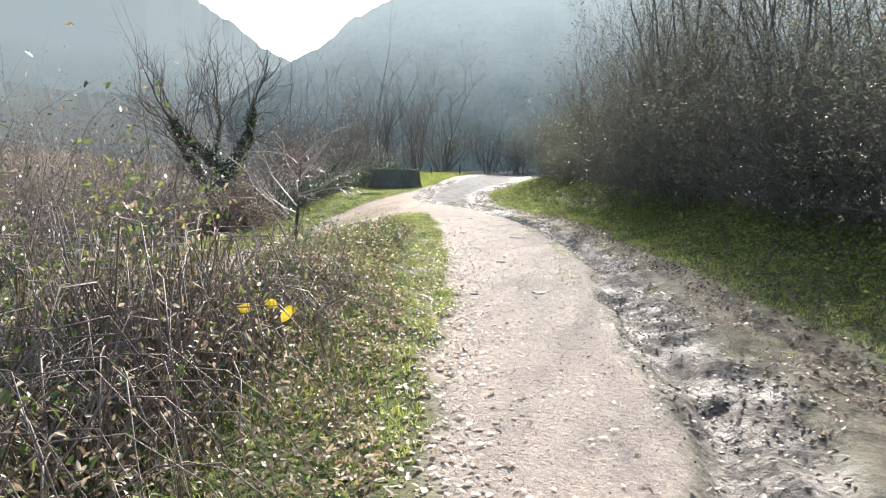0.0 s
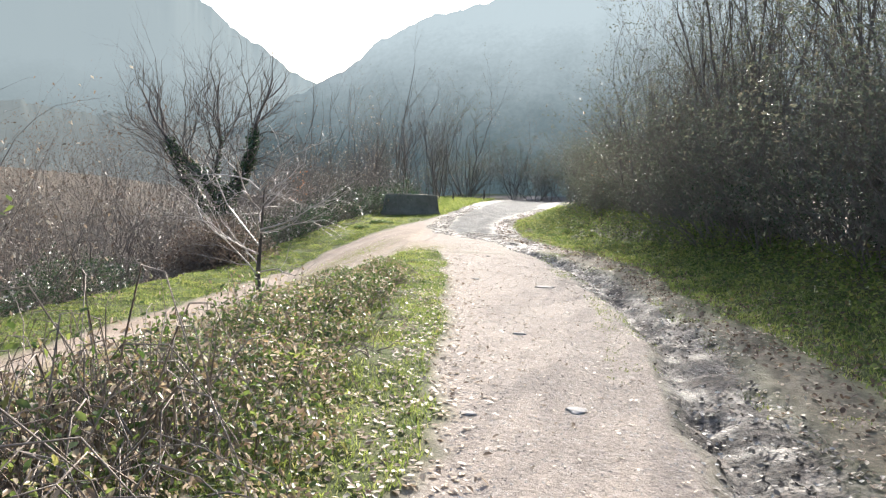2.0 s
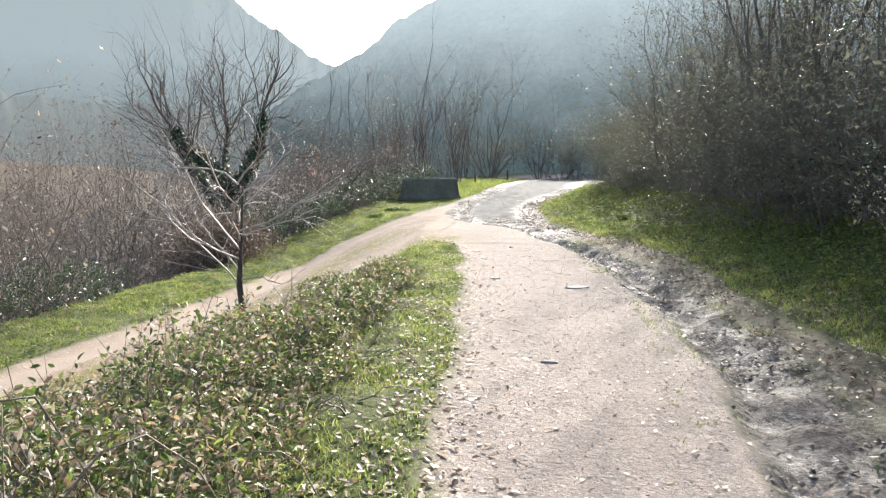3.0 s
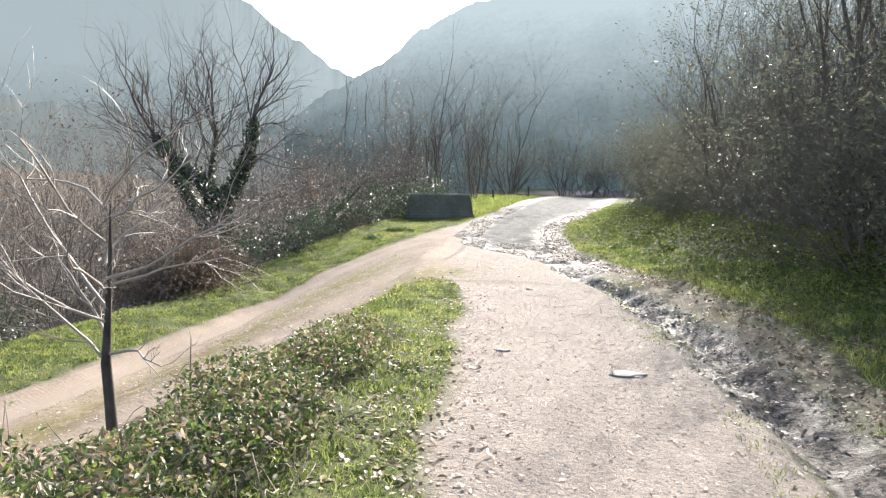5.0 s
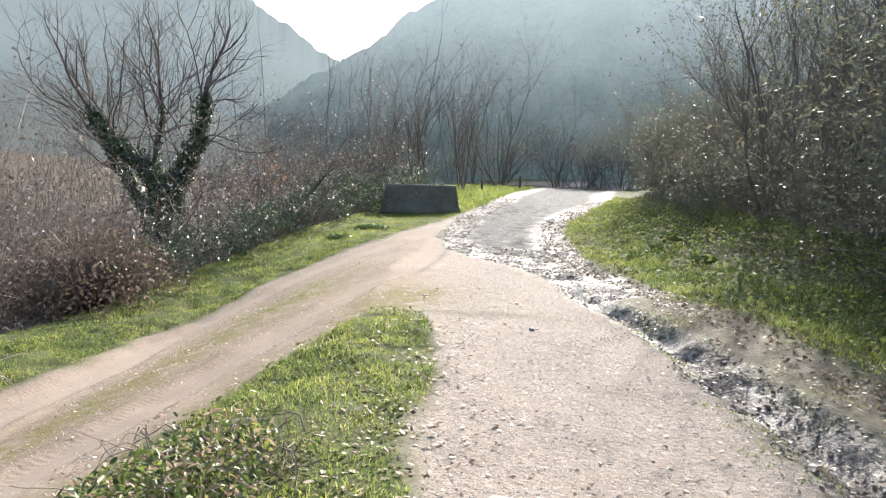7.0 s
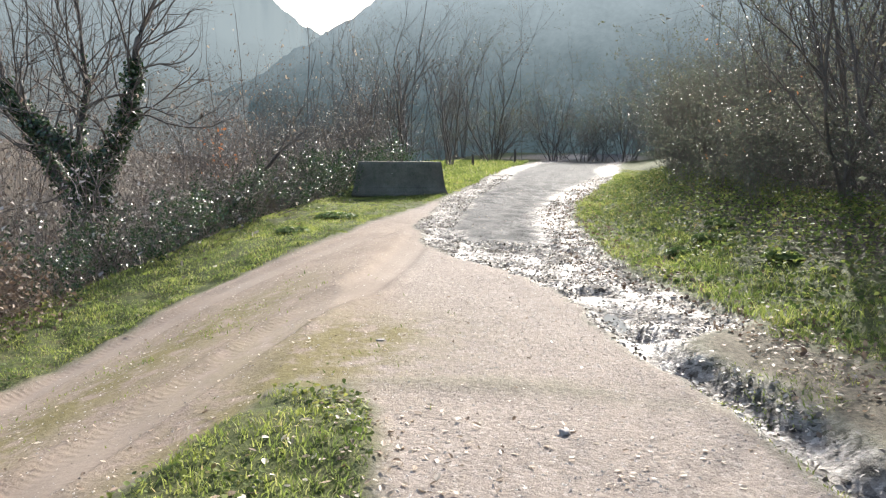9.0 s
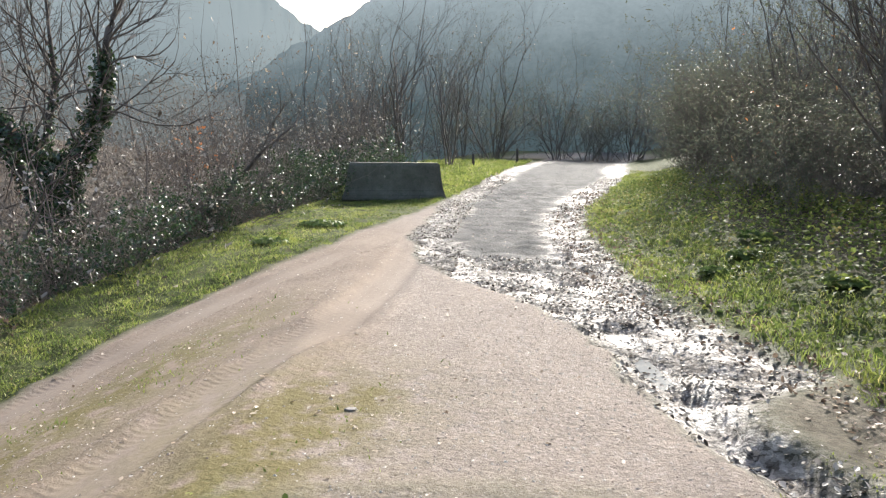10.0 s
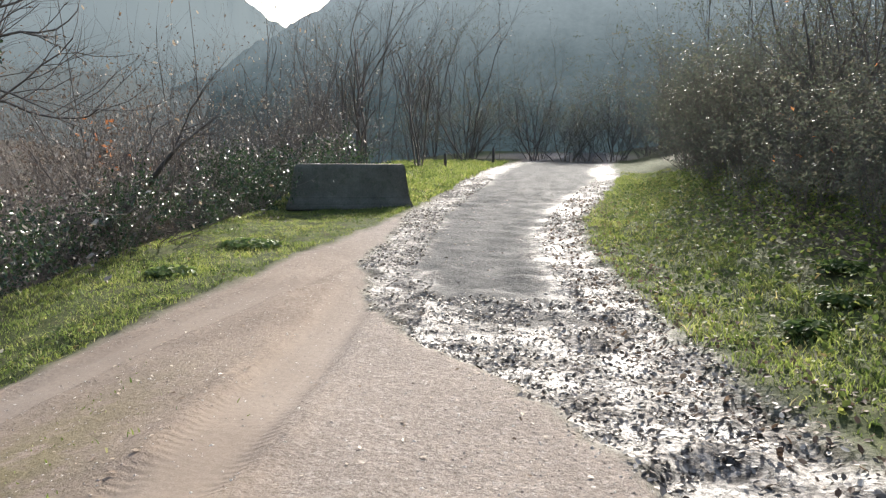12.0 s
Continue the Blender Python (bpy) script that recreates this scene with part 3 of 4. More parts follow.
# ---- concrete barrier ----
def barrier(x, y, rz):
    """A battered concrete block with a flared foot and worn arrises."""
    b = thing("concrete_barrier", x, y, low_at(x, y) - 0.02, "grey weathered concrete barrier block with slanted ends on the grass", "barrier", rz=rz)
    bm = bmesh.new()
    # half length and half depth at each level
    levels = ((0.0, 1.06, 0.34), (0.10, 1.04, 0.33), (0.22, 0.985, 0.25), (0.55, 0.935, 0.20), (0.76, 0.905, 0.17))
    rings = []
    for z, hx, hy in levels:
        rings.append([bm.verts.new((sx * hx + 0.006 * random.uniform(-1, 1), sy * hy, z)) for sx, sy in ((-1, -1), (1, -1), (1, 1), (-1, 1))])
    for lo, hi in zip(rings, rings[1:]):
        for k in range(4):
            bm.faces.new((lo[k], lo[(k + 1) % 4], hi[(k + 1) % 4], hi[k]))
    bm.faces.new(rings[-1])
    bm.faces.new(rings[0][::-1])
    bmesh.ops.bevel(bm, geom=bm.edges[:], offset=0.018, segments=2, affect="EDGES")
    bmesh.ops.subdivide_edges(bm, edges=bm.edges[:], cuts=2, use_grid_fill=True)
    for v in bm.verts:
        v.co += 0.006 * Vector(noise.noise_vector(v.co * 5.0)) * (1 if v.co.z > 0.02 else 0)
    part("block", from_bm("block", bm, CONCRETE, True), b)
    return b


def low_at(x, y):
    return at(x, y)


barrier(-4.62, 27.7, 18)

# ---- sapling beside the track ----
def sapling(x, y):
    rng = np.random.default_rng(21)
    t = thing("sapling", x, y, at(x, y), "bare young tree with slender pale forked branches beside the track", "tree")
    lines = [(np.array([(0, 0, -0.05), (-0.02, 0.0, 0.25), (-0.05, 0.01, 0.52), (-0.03, 0.02, 0.85), (0.0, 0.02, 1.25), (0.03, 0.0, 1.6)]), np.array([0.042, 0.036, 0.034, 0.022, 0.014, 0.006]), 3)]
    part("trunk", mesh_of("trunk", *tubes([l[:2] for l in lines], 8), BARK_DARK), t)
    for k, (h, a, ln) in enumerate(((0.50, 175, 1.2), (0.58, 20, 0.6), (0.66, 150, 0.95), (0.8, 210, 1.4), (0.9, 195, 1.3), (1.05, 30, 0.8), (1.1, 350, 1.1), (1.2, 130, 0.85), (1.35, 250, 1.0), (1.5, 60, 0.8), (1.58, 170, 1.2), (1.0, 290, 1.0), (1.6, 330, 0.9))):
        out = []
        d = (math.cos(radians(a)), math.sin(radians(a)), 0.35 + 0.35 * rng.random())
        grow(rng, (-0.03, 0.01, h), d, ln, 0.0115, 2, out, 0.65, 0.16, 5, 0.2, 0.52)
        part("branch", mesh_of("branch", *tubes([out[0][:2]], 5), BARK_PALE), t)
        part("twigs", mesh_of("twigs", *tubes([l[:2] for l in out[1:]], 3), BARK_PALE), t)["kind"] = "stuff"
    return t


sapling(-2.45, 10.55)


def bare_stem(x, y, tall, lean):
    rng = np.random.default_rng(int(tall * 100))
    t = thing("dead_stem", x, y, at(x, y), "thin dry upright weed stem in the brambles", "weed", "dry stems")
    out = []
    grow(rng, (0, 0, 0), (lean, 0, 1), tall, 0.008, 1, out, 0.5, 0.3, 2, 0.05, 0.35)
    part("stem", mesh_of("stem", *tubes([l[:2] for l in out], 4), STEM), t)


for x, y, tall, lean in ((-2.05, 10.85, 0.5, 0.03), (-0.15, 5.0, 0.55, 0.02), (-1.1, 5.6, 0.8, 0.1), (-0.9, 4.4, 0.7, -0.1)):
    bare_stem(x, y, tall, lean)


# ---- ivy-clad tree on the left slope ----
def ivy_tree(x, y):
    rng = np.random.default_rng(5)
    t = thing("ivy_tree", x, y, at(x, y) + 0.1, "bare spreading tree with forked trunk and limbs wrapped in dark ivy", "tree")
    limbs = [
        (np.array([(-0.15, 0, -0.4), (-0.1, 0, 0.6), (0.0, 0.05, 1.5), (0.05, 0.05, 2.2), (0.1, 0.05, 2.6)]), np.array([0.40, 0.33, 0.30, 0.28, 0.24]), 3),
        (np.array([(0.05, 0.05, 2.35), (-0.45, 0.0, 2.95), (-1.0, -0.1, 3.4), (-1.6, -0.1, 3.9), (-2.1, 0, 4.5)]), np.array([0.21, 0.18, 0.15, 0.11, 0.06]), 3),
        (np.array([(0.1, 0.05, 2.4), (0.55, 0.1, 2.9), (0.85, 0.15, 3.5), (1.05, 0.2, 4.2), (1.15, 0.2, 5.0)]), np.array([0.21, 0.18, 0.15, 0.10, 0.06]), 3),
        (np.array([(-0.1, 0.0, 1.2), (-0.7, 0.3, 1.9), (-1.25, 0.5, 2.6), (-1.9, 0.6, 3.3), (-2.3, 0.6, 4.2)]), np.array([0.17, 0.15, 0.12, 0.08, 0.05]), 3),
        (np.array([(-0.25, 0.0, 2.75), (-0.4, 0.4, 3.5), (-0.35, 0.6, 4.3), (-0.5, 0.7, 5.2)]), np.array([0.09, 0.075, 0.055, 0.035]), 3),
    ]
    part("trunk", mesh_of("trunk", *tubes([limbs[0][:2]], 10), BARK_DARK), t)
    for l in limbs[1:]:
        part("limb", mesh_of("limb", *tubes([l[:2]], 8), BARK_DARK), t)
    out, tips = [], []
    middle = np.array([-0.5, 0.2, 2.2])
    for pts, rad, _ in limbs[1:]:
        for k in range(15):
            one = []
            f = (len(pts) - 1.001) * (0.3 + 0.7 * rng.random())
            i = int(f)
            p = pts[i] + (pts[i + 1] - pts[i]) * (f - i)
            away = p - middle
            away = away / np.linalg.norm(away) + 0.7 * rng.normal(size=3) * [1, 0.8, 0.6]
            grow(rng, p, away, rng.uniform(1.5, 2.9), 0.022, 2, one, 0.75, 0.13, 5, 0.17, 0.6, tips)
            part("branch", mesh_of("branch", *tubes([l[:2] for l in one if l[2] > 0], 5), BARK), t)
            out += [l for l in one if l[2] == 0]
        one = []
        grow(rng, pts[-1], pts[-1] - pts[-2], 1.7, rad[-1], 3, one, 0.6, 0.2, 4, 0.1, 0.62, tips)
        part("branch", mesh_of("branch", *tubes([l[:2] for l in one if l[2] > 0], 5), BARK), t)
        out += [l for l in one if l[2] == 0]
    part("twigs", mesh_of("twigs", *tubes([l[:2] for l in out], 3), BARK), t)["kind"] = "stuff"
    P, N = [], []
    for (pts, rad, _), n, fat in zip(limbs, (8600, 3200, 3200, 2200, 250), (0.34, 0.22, 0.22, 0.2, 0.16)):
        f = rng.random(n) ** 1.25 * (len(pts) - 1.3)
        i = f.astype(int)
        p = pts[i] + (pts[i + 1] - pts[i]) * (f - i)[:, None]
        d = rng.normal(size=(n, 3))
        d /= np.linalg.norm(d, axis=1, keepdims=True)
        tuft = 0.55 + 0.75 * fbm(p[:, 0] * 3 + d[:, 0], p[:, 2] * 3 + d[:, 2], 0.9, 15)[:, None]
        P.append(p + d * (np.interp(f, range(len(rad)), rad)[:, None] + fat * np.clip(tuft, 0.15, 1.5) * rng.random((n, 1))))
        N.append(d + 0.5 * rng.normal(size=(n, 3)))
    P, N = np.concatenate(P), np.concatenate(N)
    part("ivy", mesh_of("ivy", *leaf_cloud(P, N, rng.uniform(0.05, 0.10, len(P)), rng, 0.9), IVY), t, "glossy dark green ivy leaves")
    return t


ivy_tree(-10.7, 25.4)


# ---- bare shrubs ----
def bare_shrub(name, label, seed, tall, stems, bark, leafy=None, leaves=0, size=0.06, spread=0.5, flare=0.45, group="", depth=2, radius=0.022, kids=3, up=0.18, wobble=0.11):
    """Many stems from one root, each with twigs, and some leaves that still hang on."""
    rng = np.random.default_rng(seed)
    t = thing(name, 0, 0, -50, label, "shrub" if tall < 4 else "tree", group)
    out, tips = [], []
    for k in range(stems):
        a, r = rng.uniform(0, 2 * math.pi), rng.uniform(0, 0.3)
        base = (r * math.cos(a), r * math.sin(a), -0.15)
        one = []
        grow(rng, base, (flare * math.cos(a) * rng.uniform(0.2, 1.3), flare * math.sin(a) * rng.uniform(0.2, 1.3), 1), tall * rng.uniform(0.55, 0.85), radius * rng.uniform(0.7, 1.2), depth, one, spread, up, kids, wobble, 0.55, tips)
        part("stem", mesh_of("stem", *tubes([l[:2] for l in one if l[2] > 0], 4), bark), t)
        out += one
    fine = part("twigs", mesh_of("twigs", *tubes([l[:2] for l in out if l[2] == 0], 3), bark), t)
    tagged(fine, kind="stuff")
    if leaves:
        tips = np.array(tips)
        P = tips[rng.integers(0, len(tips), leaves)] + rng.normal(0, 0.06, (leaves, 3))
        part("leaves", mesh_of("leaves", *leaf_cloud(P, rng.normal(size=(leaves, 3)) + [0, 0, 0.6], rng.uniform(0.6, 1.3, leaves) * size, rng, 0.6, 0.25, True), leafy), t)["kind"] = "stuff"
    return t


def scatter(protos, places, rng, lo=0.8, hi=1.25, sink=0.05):
    """Stands copies of the first things at the places, turned and scaled."""
    for k, (x, y) in enumerate(places):
        src = protos[k % len(protos)]
        s = rng.uniform(lo, hi)
        m = Matrix.LocRotScale((x, y, at(x, y) - sink), Euler((rng.normal(0, 0.05), rng.normal(0, 0.05), rng.uniform(0, 6.28))), (s, s, s * rng.uniform(0.9, 1.15)))
        if k < len(protos):
            src.matrix_basis = m
        else:
            copy_thing(src, m)


rng = np.random.default_rng(99)
left_a = bare_shrub("bare_shrub", "bare grey-brown shrub with many upright twigs on the slope", 31, 2.9, 9, BARK, DRY, 90, 0.06, 0.8, 0.8, "slope shrubs", 2, 0.013, 4, 0.06, 0.2)
left_b = bare_shrub("bare_shrub", "bare tangled shrub with a few silvery dry leaves on the slope", 32, 2.3, 11, BARK, WET, 420, 0.05, 1.0, 1.1, "slope shrubs", 2, 0.010, 4, 0.0, 0.24)
left_d = bare_shrub("bare_shrub", "bare russet-brown shrub of fine twigs on the slope", 34, 2.6, 10, STEM, RUSSET, 500, 0.05, 0.9, 0.9, "slope shrubs", 2, 0.011, 4, 0.03, 0.22)
left_c = bare_shrub("bramble_bush", "low dark bramble bush with glossy leaves at the grass edge", 33, 1.2, 14, STEM, IVY, 1500, 0.06, 0.9, 0.9, "edge brambles", 2, 0.008)


def before_tree(x, y):
    """The gap in the scrub in front of the ivy tree."""
    return 16 < y < 25.4 and any(abs((x - ax) * (25.4 - ay) - (y - ay) * (-10.7 - ax)) / math.hypot(25.4 - ay, -10.7 - ax) < 0.4 for ax, ay in ((0.4, 9.1), (-0.2, 12.4)))


places = []
for y in np.arange(4, 37, 1.1):
    for row in range(3):
        x = float(verge_left(np.array(y))) - 1.35 - 1.8 * row + rng.normal(0, 0.5)
        if not (13.2 < y < 19.4 and x > -8.6) and not (abs(x + 10.7) < 1.2 and abs(y - 25.4) < 1.2):
            q = y + rng.normal(0, 0.5)
            if not before_tree(x, q):
                places.append((x, q))
scatter([left_a, left_b, left_d], places, rng, 0.85, 1.4)
edge = [(float(verge_left(np.array(y))) - 0.7 + rng.normal(0, 0.18), y) for y in np.arange(5, 34, 0.9) if not 14.5 < y < 18]
scatter([left_c], edge, rng, 0.55, 0.95)
tall_a = bare_shrub("slender_tree", "slender bare tree with many thin stems on the slope", 41, 5.6, 5, BARK, DRY, 0, 0.07, 0.6, 0.4, "bare slope trees", 3, 0.03, 3, 0.12, 0.16)
scatter([tall_a], [(-10.5, 17), (-12, 23), (-12.6, 26.8), (-11.2, 21.2), (-13.4, 24.6), (-14.5, 28.0), (-10.8, 28), (-12.5, 13), (-14, 30), (-16, 20), (-11.5, 9)], rng, 0.75, 1.05)


near = bare_shrub("bramble_shrub", "tangled arching bramble shrub with dry leaves beside the path", 36, 1.75, 16, STEM, BRAMBLE, 1300, 0.05, 0.9, 0.75, "", 2, 0.008, 4)
near.matrix_basis = pose(-1.35, 3.7, at(-1.35, 3.7))
near = bare_shrub("bramble_shrub", "leafless arching bramble shrub beside the path", 37, 1.3, 14, STEM, DRY, 260, 0.05, 0.9, 0.9, "", 2, 0.008, 4)
near.matrix_basis = pose(-2.2, 5.2, at(-2.2, 5.2))


def far_brush():
    """Grey-brown scrub that fills the valley floor on the left."""
    r = np.random.default_rng(18)
    t = tagged(new("valley_scrub"), "grey-brown leafless scrub filling the valley floor", "scrub", kind="stuff")
    lines, P = [], []
    for k in range(190):
        x, y = r.uniform(-32, -10.5), r.uniform(-2, 52)
        out = []
        for q in range(4):
            grow(r, (x + r.normal(0, 0.5), y + r.normal(0, 0.5), at(x, y) - 0.2), (r.normal(0, 0.4), r.normal(0, 0.4), 1), r.uniform(2.2, 4.0), 0.016, 2, out, 0.6, 0.15, 3, 0.1, 0.6)
        lines += out
        ends = np.array([l[0][-1] for l in out])
        P.append(ends[r.integers(0, len(ends), 120)] + r.normal(0, 0.25, (120, 3)))
    part("twigs", mesh_of("twigs", *tubes([l[:2] for l in lines], 3), BARK), t)
    P = np.concatenate(P)
    part("dry_leaves", mesh_of("dry_leaves", *leaf_cloud(P, r.normal(size=P.shape), r.uniform(0.05, 0.11, len(P)), r, 0.55, 0.25, True), RUSSET), t)


far_brush()


# ---- russet dry mound, leaning dead tree ----
def dry_mound(x, y):
    r = np.random.default_rng(77)
    t = thing("dry_bush", x, y, at(x, y), "rounded russet-brown dry bush at the grass edge", "shrub")
    lines = []
    for k in range(1100):
        a, e = r.uniform(0, 2 * math.pi), r.uniform(0.1, 1.4)
        d = np.array([math.cos(a) * math.cos(e), math.sin(a) * math.cos(e), math.sin(e)])
        L = r.uniform(0.9, 1.6)
        pts = np.array([d * L * f + np.array([0, 0, -0.35 * f * f * math.cos(e)]) + r.normal(0, 0.05, 3) * f for f in (0.0, 0.35, 0.7, 1.0)])
        lines.append((pts, np.array([0.006, 0.005, 0.004, 0.002])))
    part("stems", mesh_of("stems", *tubes(lines, 3), STEM), t)
    n = 5200
    d = r.normal(size=(n, 3))
    d[:, 2] = np.abs(d[:, 2])
    d /= np.linalg.norm(d, axis=1, keepdims=True)
    P = d * r.uniform(0.7, 1.5, (n, 1)) * [1, 1, 0.85]
    part("leaves", mesh_of("leaves", *leaf_cloud(P, d + 0.7 * r.normal(size=(n, 3)), r.uniform(0.04, 0.08, n), r), RUSSET), t)


dry_mound(-6.95, 18.2)


def leaning_tree(x, y):
    r = np.random.default_rng(15)
    t = thing("leaning_tree", x, y, at(x, y) - 0.1, "dead grey tree leaning across the bramble slope", "tree")
    trunk = (np.array([(0, 0, 0), (0.45, 0.1, 0.55), (0.9, 0.2, 0.95), (1.35, 0.3, 1.4), (1.8, 0.4, 1.95)]), np.array([0.085, 0.075, 0.06, 0.045, 0.025]))
    part("trunk", mesh_of("trunk", *tubes([trunk], 7), BARK_DARK), t)
    for i, d in ((1, (0.9, 0, 0.4)), (2, (0.3, 0, 1.0)), (2, (1, 0.2, -0.1)), (3, (0.2, 0.1, 1)), (3, (1, 0, 0.2)), (4, (0.8, 0, 0.7)), (4, (0.4, 0.2, 1))):
        out = []
        grow(r, trunk[0][i], d, 0.9, 0.02, 2, out, 0.6, 0.1, 4, 0.14, 0.6)
        part("branch", mesh_of("branch", *tubes([l[:2] for l in out], 4), BARK), t)


leaning_tree(-7.7, 24.0)


def leaf_spray(name, label, x, y, z, mat, n, wide, tall, seed, poles=5):
    r = np.random.default_rng(seed)
    t = thing(name, x, y, at(x, y), label, "shrub")
    out = []
    for k in range(poles):
        grow(r, (r.normal(0, 0.15), r.normal(0, 0.15), 0), (r.normal(0, 0.2), r.normal(0, 0.2), 1), z + tall, 0.012, 1, out, 0.4, 0.2, 3, 0.06, 0.4)
    part("stems", mesh_of("stems", *tubes([l[:2] for l in out], 4), STEM), t)
    P = r.normal(0, 1, (n, 3)) * [wide, wide, tall / 2] + [0, 0, z]
    part("leaves", mesh_of("leaves", *leaf_cloud(P, r.normal(size=(n, 3)), r.uniform(0.06, 0.11, n), r), mat), t)


leaf_spray("orange_shrub", "thin shrub with orange autumn leaves still hanging", -8.2, 26.3, 1.9, ORANGE, 46, 0.22, 0.7, 3)

# ---- trees and posts behind the barrier ----
multi = bare_shrub("multi_stem_tree", "bare multi-stemmed young tree behind the barrier", 51, 5.0, 4, BARK, WET, 70, 0.08, 0.5, 0.26, "young trees", 3, 0.042, 4)
scatter([multi], [(-6.3, 34.0), (-5.75, 38.0), (-9.6, 39)], rng, 0.85, 1.1)


def short_post(x, y, tall):
    t = thing("wooden_post", x, y, at(x, y), "short dark wooden post in the grass", "post", "posts")
    pts = np.array([(0, 0, -0.1), (0.01, 0, tall * 0.5), (0.0, 0.01, tall * 0.96), (0, 0.01, tall)])
    part("stake", mesh_of("stake", *tubes([(pts, np.array([0.05, 0.048, 0.045, 0.02]))], 8), BARK_DARK), t)


short_post(-4.9, 38.0, 0.45)
short_post(-3.9, 42.0, 0.55)

leaf_spray("slender_tree", "slender pole-like tree with a cluster of pale hanging leaves", -4.2, 46.7, 5.0, WET, 60, 0.3, 0.9, 71, 1)
leaf_spray("slender_tree", "slender pole-like tree with a cluster of pale hanging leaves", -11.7, 46.5, 4.6, WET, 60, 0.4, 0.9, 72, 1)
leaf_spray("slender_tree", "slender pole-like tree with a cluster of pale hanging leaves", -7.6, 45.0, 4.4, WET, 40, 0.3, 0.9, 73, 1)
for x, y, s in ((-6.2, 28.3, 1.0), (-5.9, 29.3, 1.15), (-6.9, 27.6, 1.0), (-5.3, 29.9, 0.8), (-7.2, 29.0, 1.3)):
    copy_thing(left_c, Matrix.LocRotScale((x, y, at(x, y) - 0.05), Euler((0, 0, x * 7)), Vector((s, s, s))))
left_e = bare_shrub("bramble_bush", "low tangled bush with pale dry leaves above the grass edge", 35, 1.4, 14, STEM, WET, 270, 0.055, 0.9, 0.9, "edge brambles", 2, 0.008)
scatter([left_e], [(float(verge_left(np.array(y))) - 1.15 - 0.7 * row + rng.normal(0, 0.2), y) for row in range(2) for y in np.arange(6, 33, 0.85) if not 13.5 < y < 18.6], rng, 0.55, 1.7)

# ---- right-hand thicket ----
thick_a = bare_shrub("thicket_bush", "dense dark backlit bush with small glossy leaves on the bank", 61, 2.7, 13, BARK, THICKET, 3900, 0.05, 0.8, 0.7, "bank thicket", 2, 0.013, 5, 0.1, 0.15)
thick_b = bare_shrub("thicket_bush", "dense tangled dark bush with twiggy top on the bank", 62, 3.5, 12, BARK, THICKET, 3000, 0.05, 0.75, 0.55, "bank thicket", 2, 0.015, 5, 0.12, 0.15)
tall_b = bare_shrub("thicket_tree", "tall half-bare tree rising from the bank thicket", 63, 6.8, 5, BARK, THICKET, 1700, 0.065, 0.55, 0.3, "bank trees", 3, 0.04, 4)
front, rear, trees = [], [], []
for y in np.arange(-2, 40, 1.4):
    e = float(thicket_edge(np.array(y)))
    front.append((e + (1.35 if 19 < y < 28 else 0.7) + rng.normal(0, 0.25), y + rng.normal(0, 0.3)))
    front.append((e + 2.0 + rng.normal(0, 0.4), y + rng.normal(0, 0.5)))
    if y < 17:
        rear.append((e + 3.5 + rng.normal(0, 0.4), y + rng.normal(0, 0.5)))
    if len(front) % 4 == 0:
        trees.append((e + 3.6 + rng.normal(0, 0.8), y + rng.normal(0, 0.8)))
        trees.append((e + 6.4 + rng.normal(0, 0.8), y + 1.0 + rng.normal(0, 0.8)))
scatter([thick_a, thick_b], [p for p in front if not 19 < p[1] < 28] + rear, rng, 0.9, 1.15)
for k, (x, y) in enumerate(p for p in front if 19 < p[1] < 28):
    s = 0.62 + 0.04 * (k % 5)
    copy_thing(thick_a, Matrix.LocRotScale((x, y, at(x, y) - 0.05), Euler((0, 0, 1.7 * k)), Vector((s * 1.25, s * 1.25, s))))
# Extra trees, placed for the shade they cast on bank and path.
trees += [(4.3, 18.7), (4.7, 20.4), (5.2, 17.2), (5.8, 14.6)]
scatter([tall_b], trees, rng, 0.85, 1.2)
# Copies added so that their crowns shade the path and the ditch.
for x, y, s in ((2.8, 22.2, 0.85), (3.4, 21.0, 0.85), (3.9, 22.8, 0.9), (4.1, 19.3, 0.72), (3.6, 24.6, 0.75), (3.3, 27.6, 0.75)):
    copy_thing(tall_b, Matrix.LocRotScale((x, y, at(x, y) - 0.05), Euler((0, 0, y)), Vector((s, s, s))))


# low leafy growth at the foot of the thicket
for k in range(16):
    y = -1 + 1.3 * k
    x = float(thicket_edge(np.array(y))) + 1.7 + rng.normal(0, 0.25)
    s = rng.uniform(1.1, 1.5)
    copy_thing(left_c, Matrix.LocRotScale((x, y, at(x, y) - 0.05), Euler((0, 0, 1.9 * k)), Vector((s, s, s))))

# the dark wood that closes the far end of the path
for k in range(26):
    x, y = -17 + 0.95 * k + rng.normal(0, 0.5), 50 + rng.normal(0, 2.2) + 0.004 * (k - 13) ** 2
    s = rng.uniform(0.8, 1.3)
    copy_thing((tall_b, thick_b, thick_a)[k % 3], Matrix.LocRotScale((x, y, at(x, y) - 0.1), Euler((0, 0, 2.3 * k)), Vector((s, s, s))))

tip = bare_shrub("leafy_shrub", "small leafy shrub with dull green leaves at the thicket's edge", 66, 2.0, 9, BARK, THICKET, 2600, 0.055, 0.8, 0.7, "leafy edge shrubs", 2, 0.010, 4)
scatter([tip], [(1.65, 24.6), (1.5, 26.4), (2.1, 22.9), (1.45, 28.6)], rng, 0.7, 1.05)
scatter([bare_shrub("orange_leaf_shrub", "thin shrub with a few orange leaves in the thicket", 67, 2.6, 5, BARK, ORANGE, 26, 0.06, 0.6, 0.5, "", 2, 0.010, 3)], [(1.9, 24.9)], rng, 0.95, 1.0)


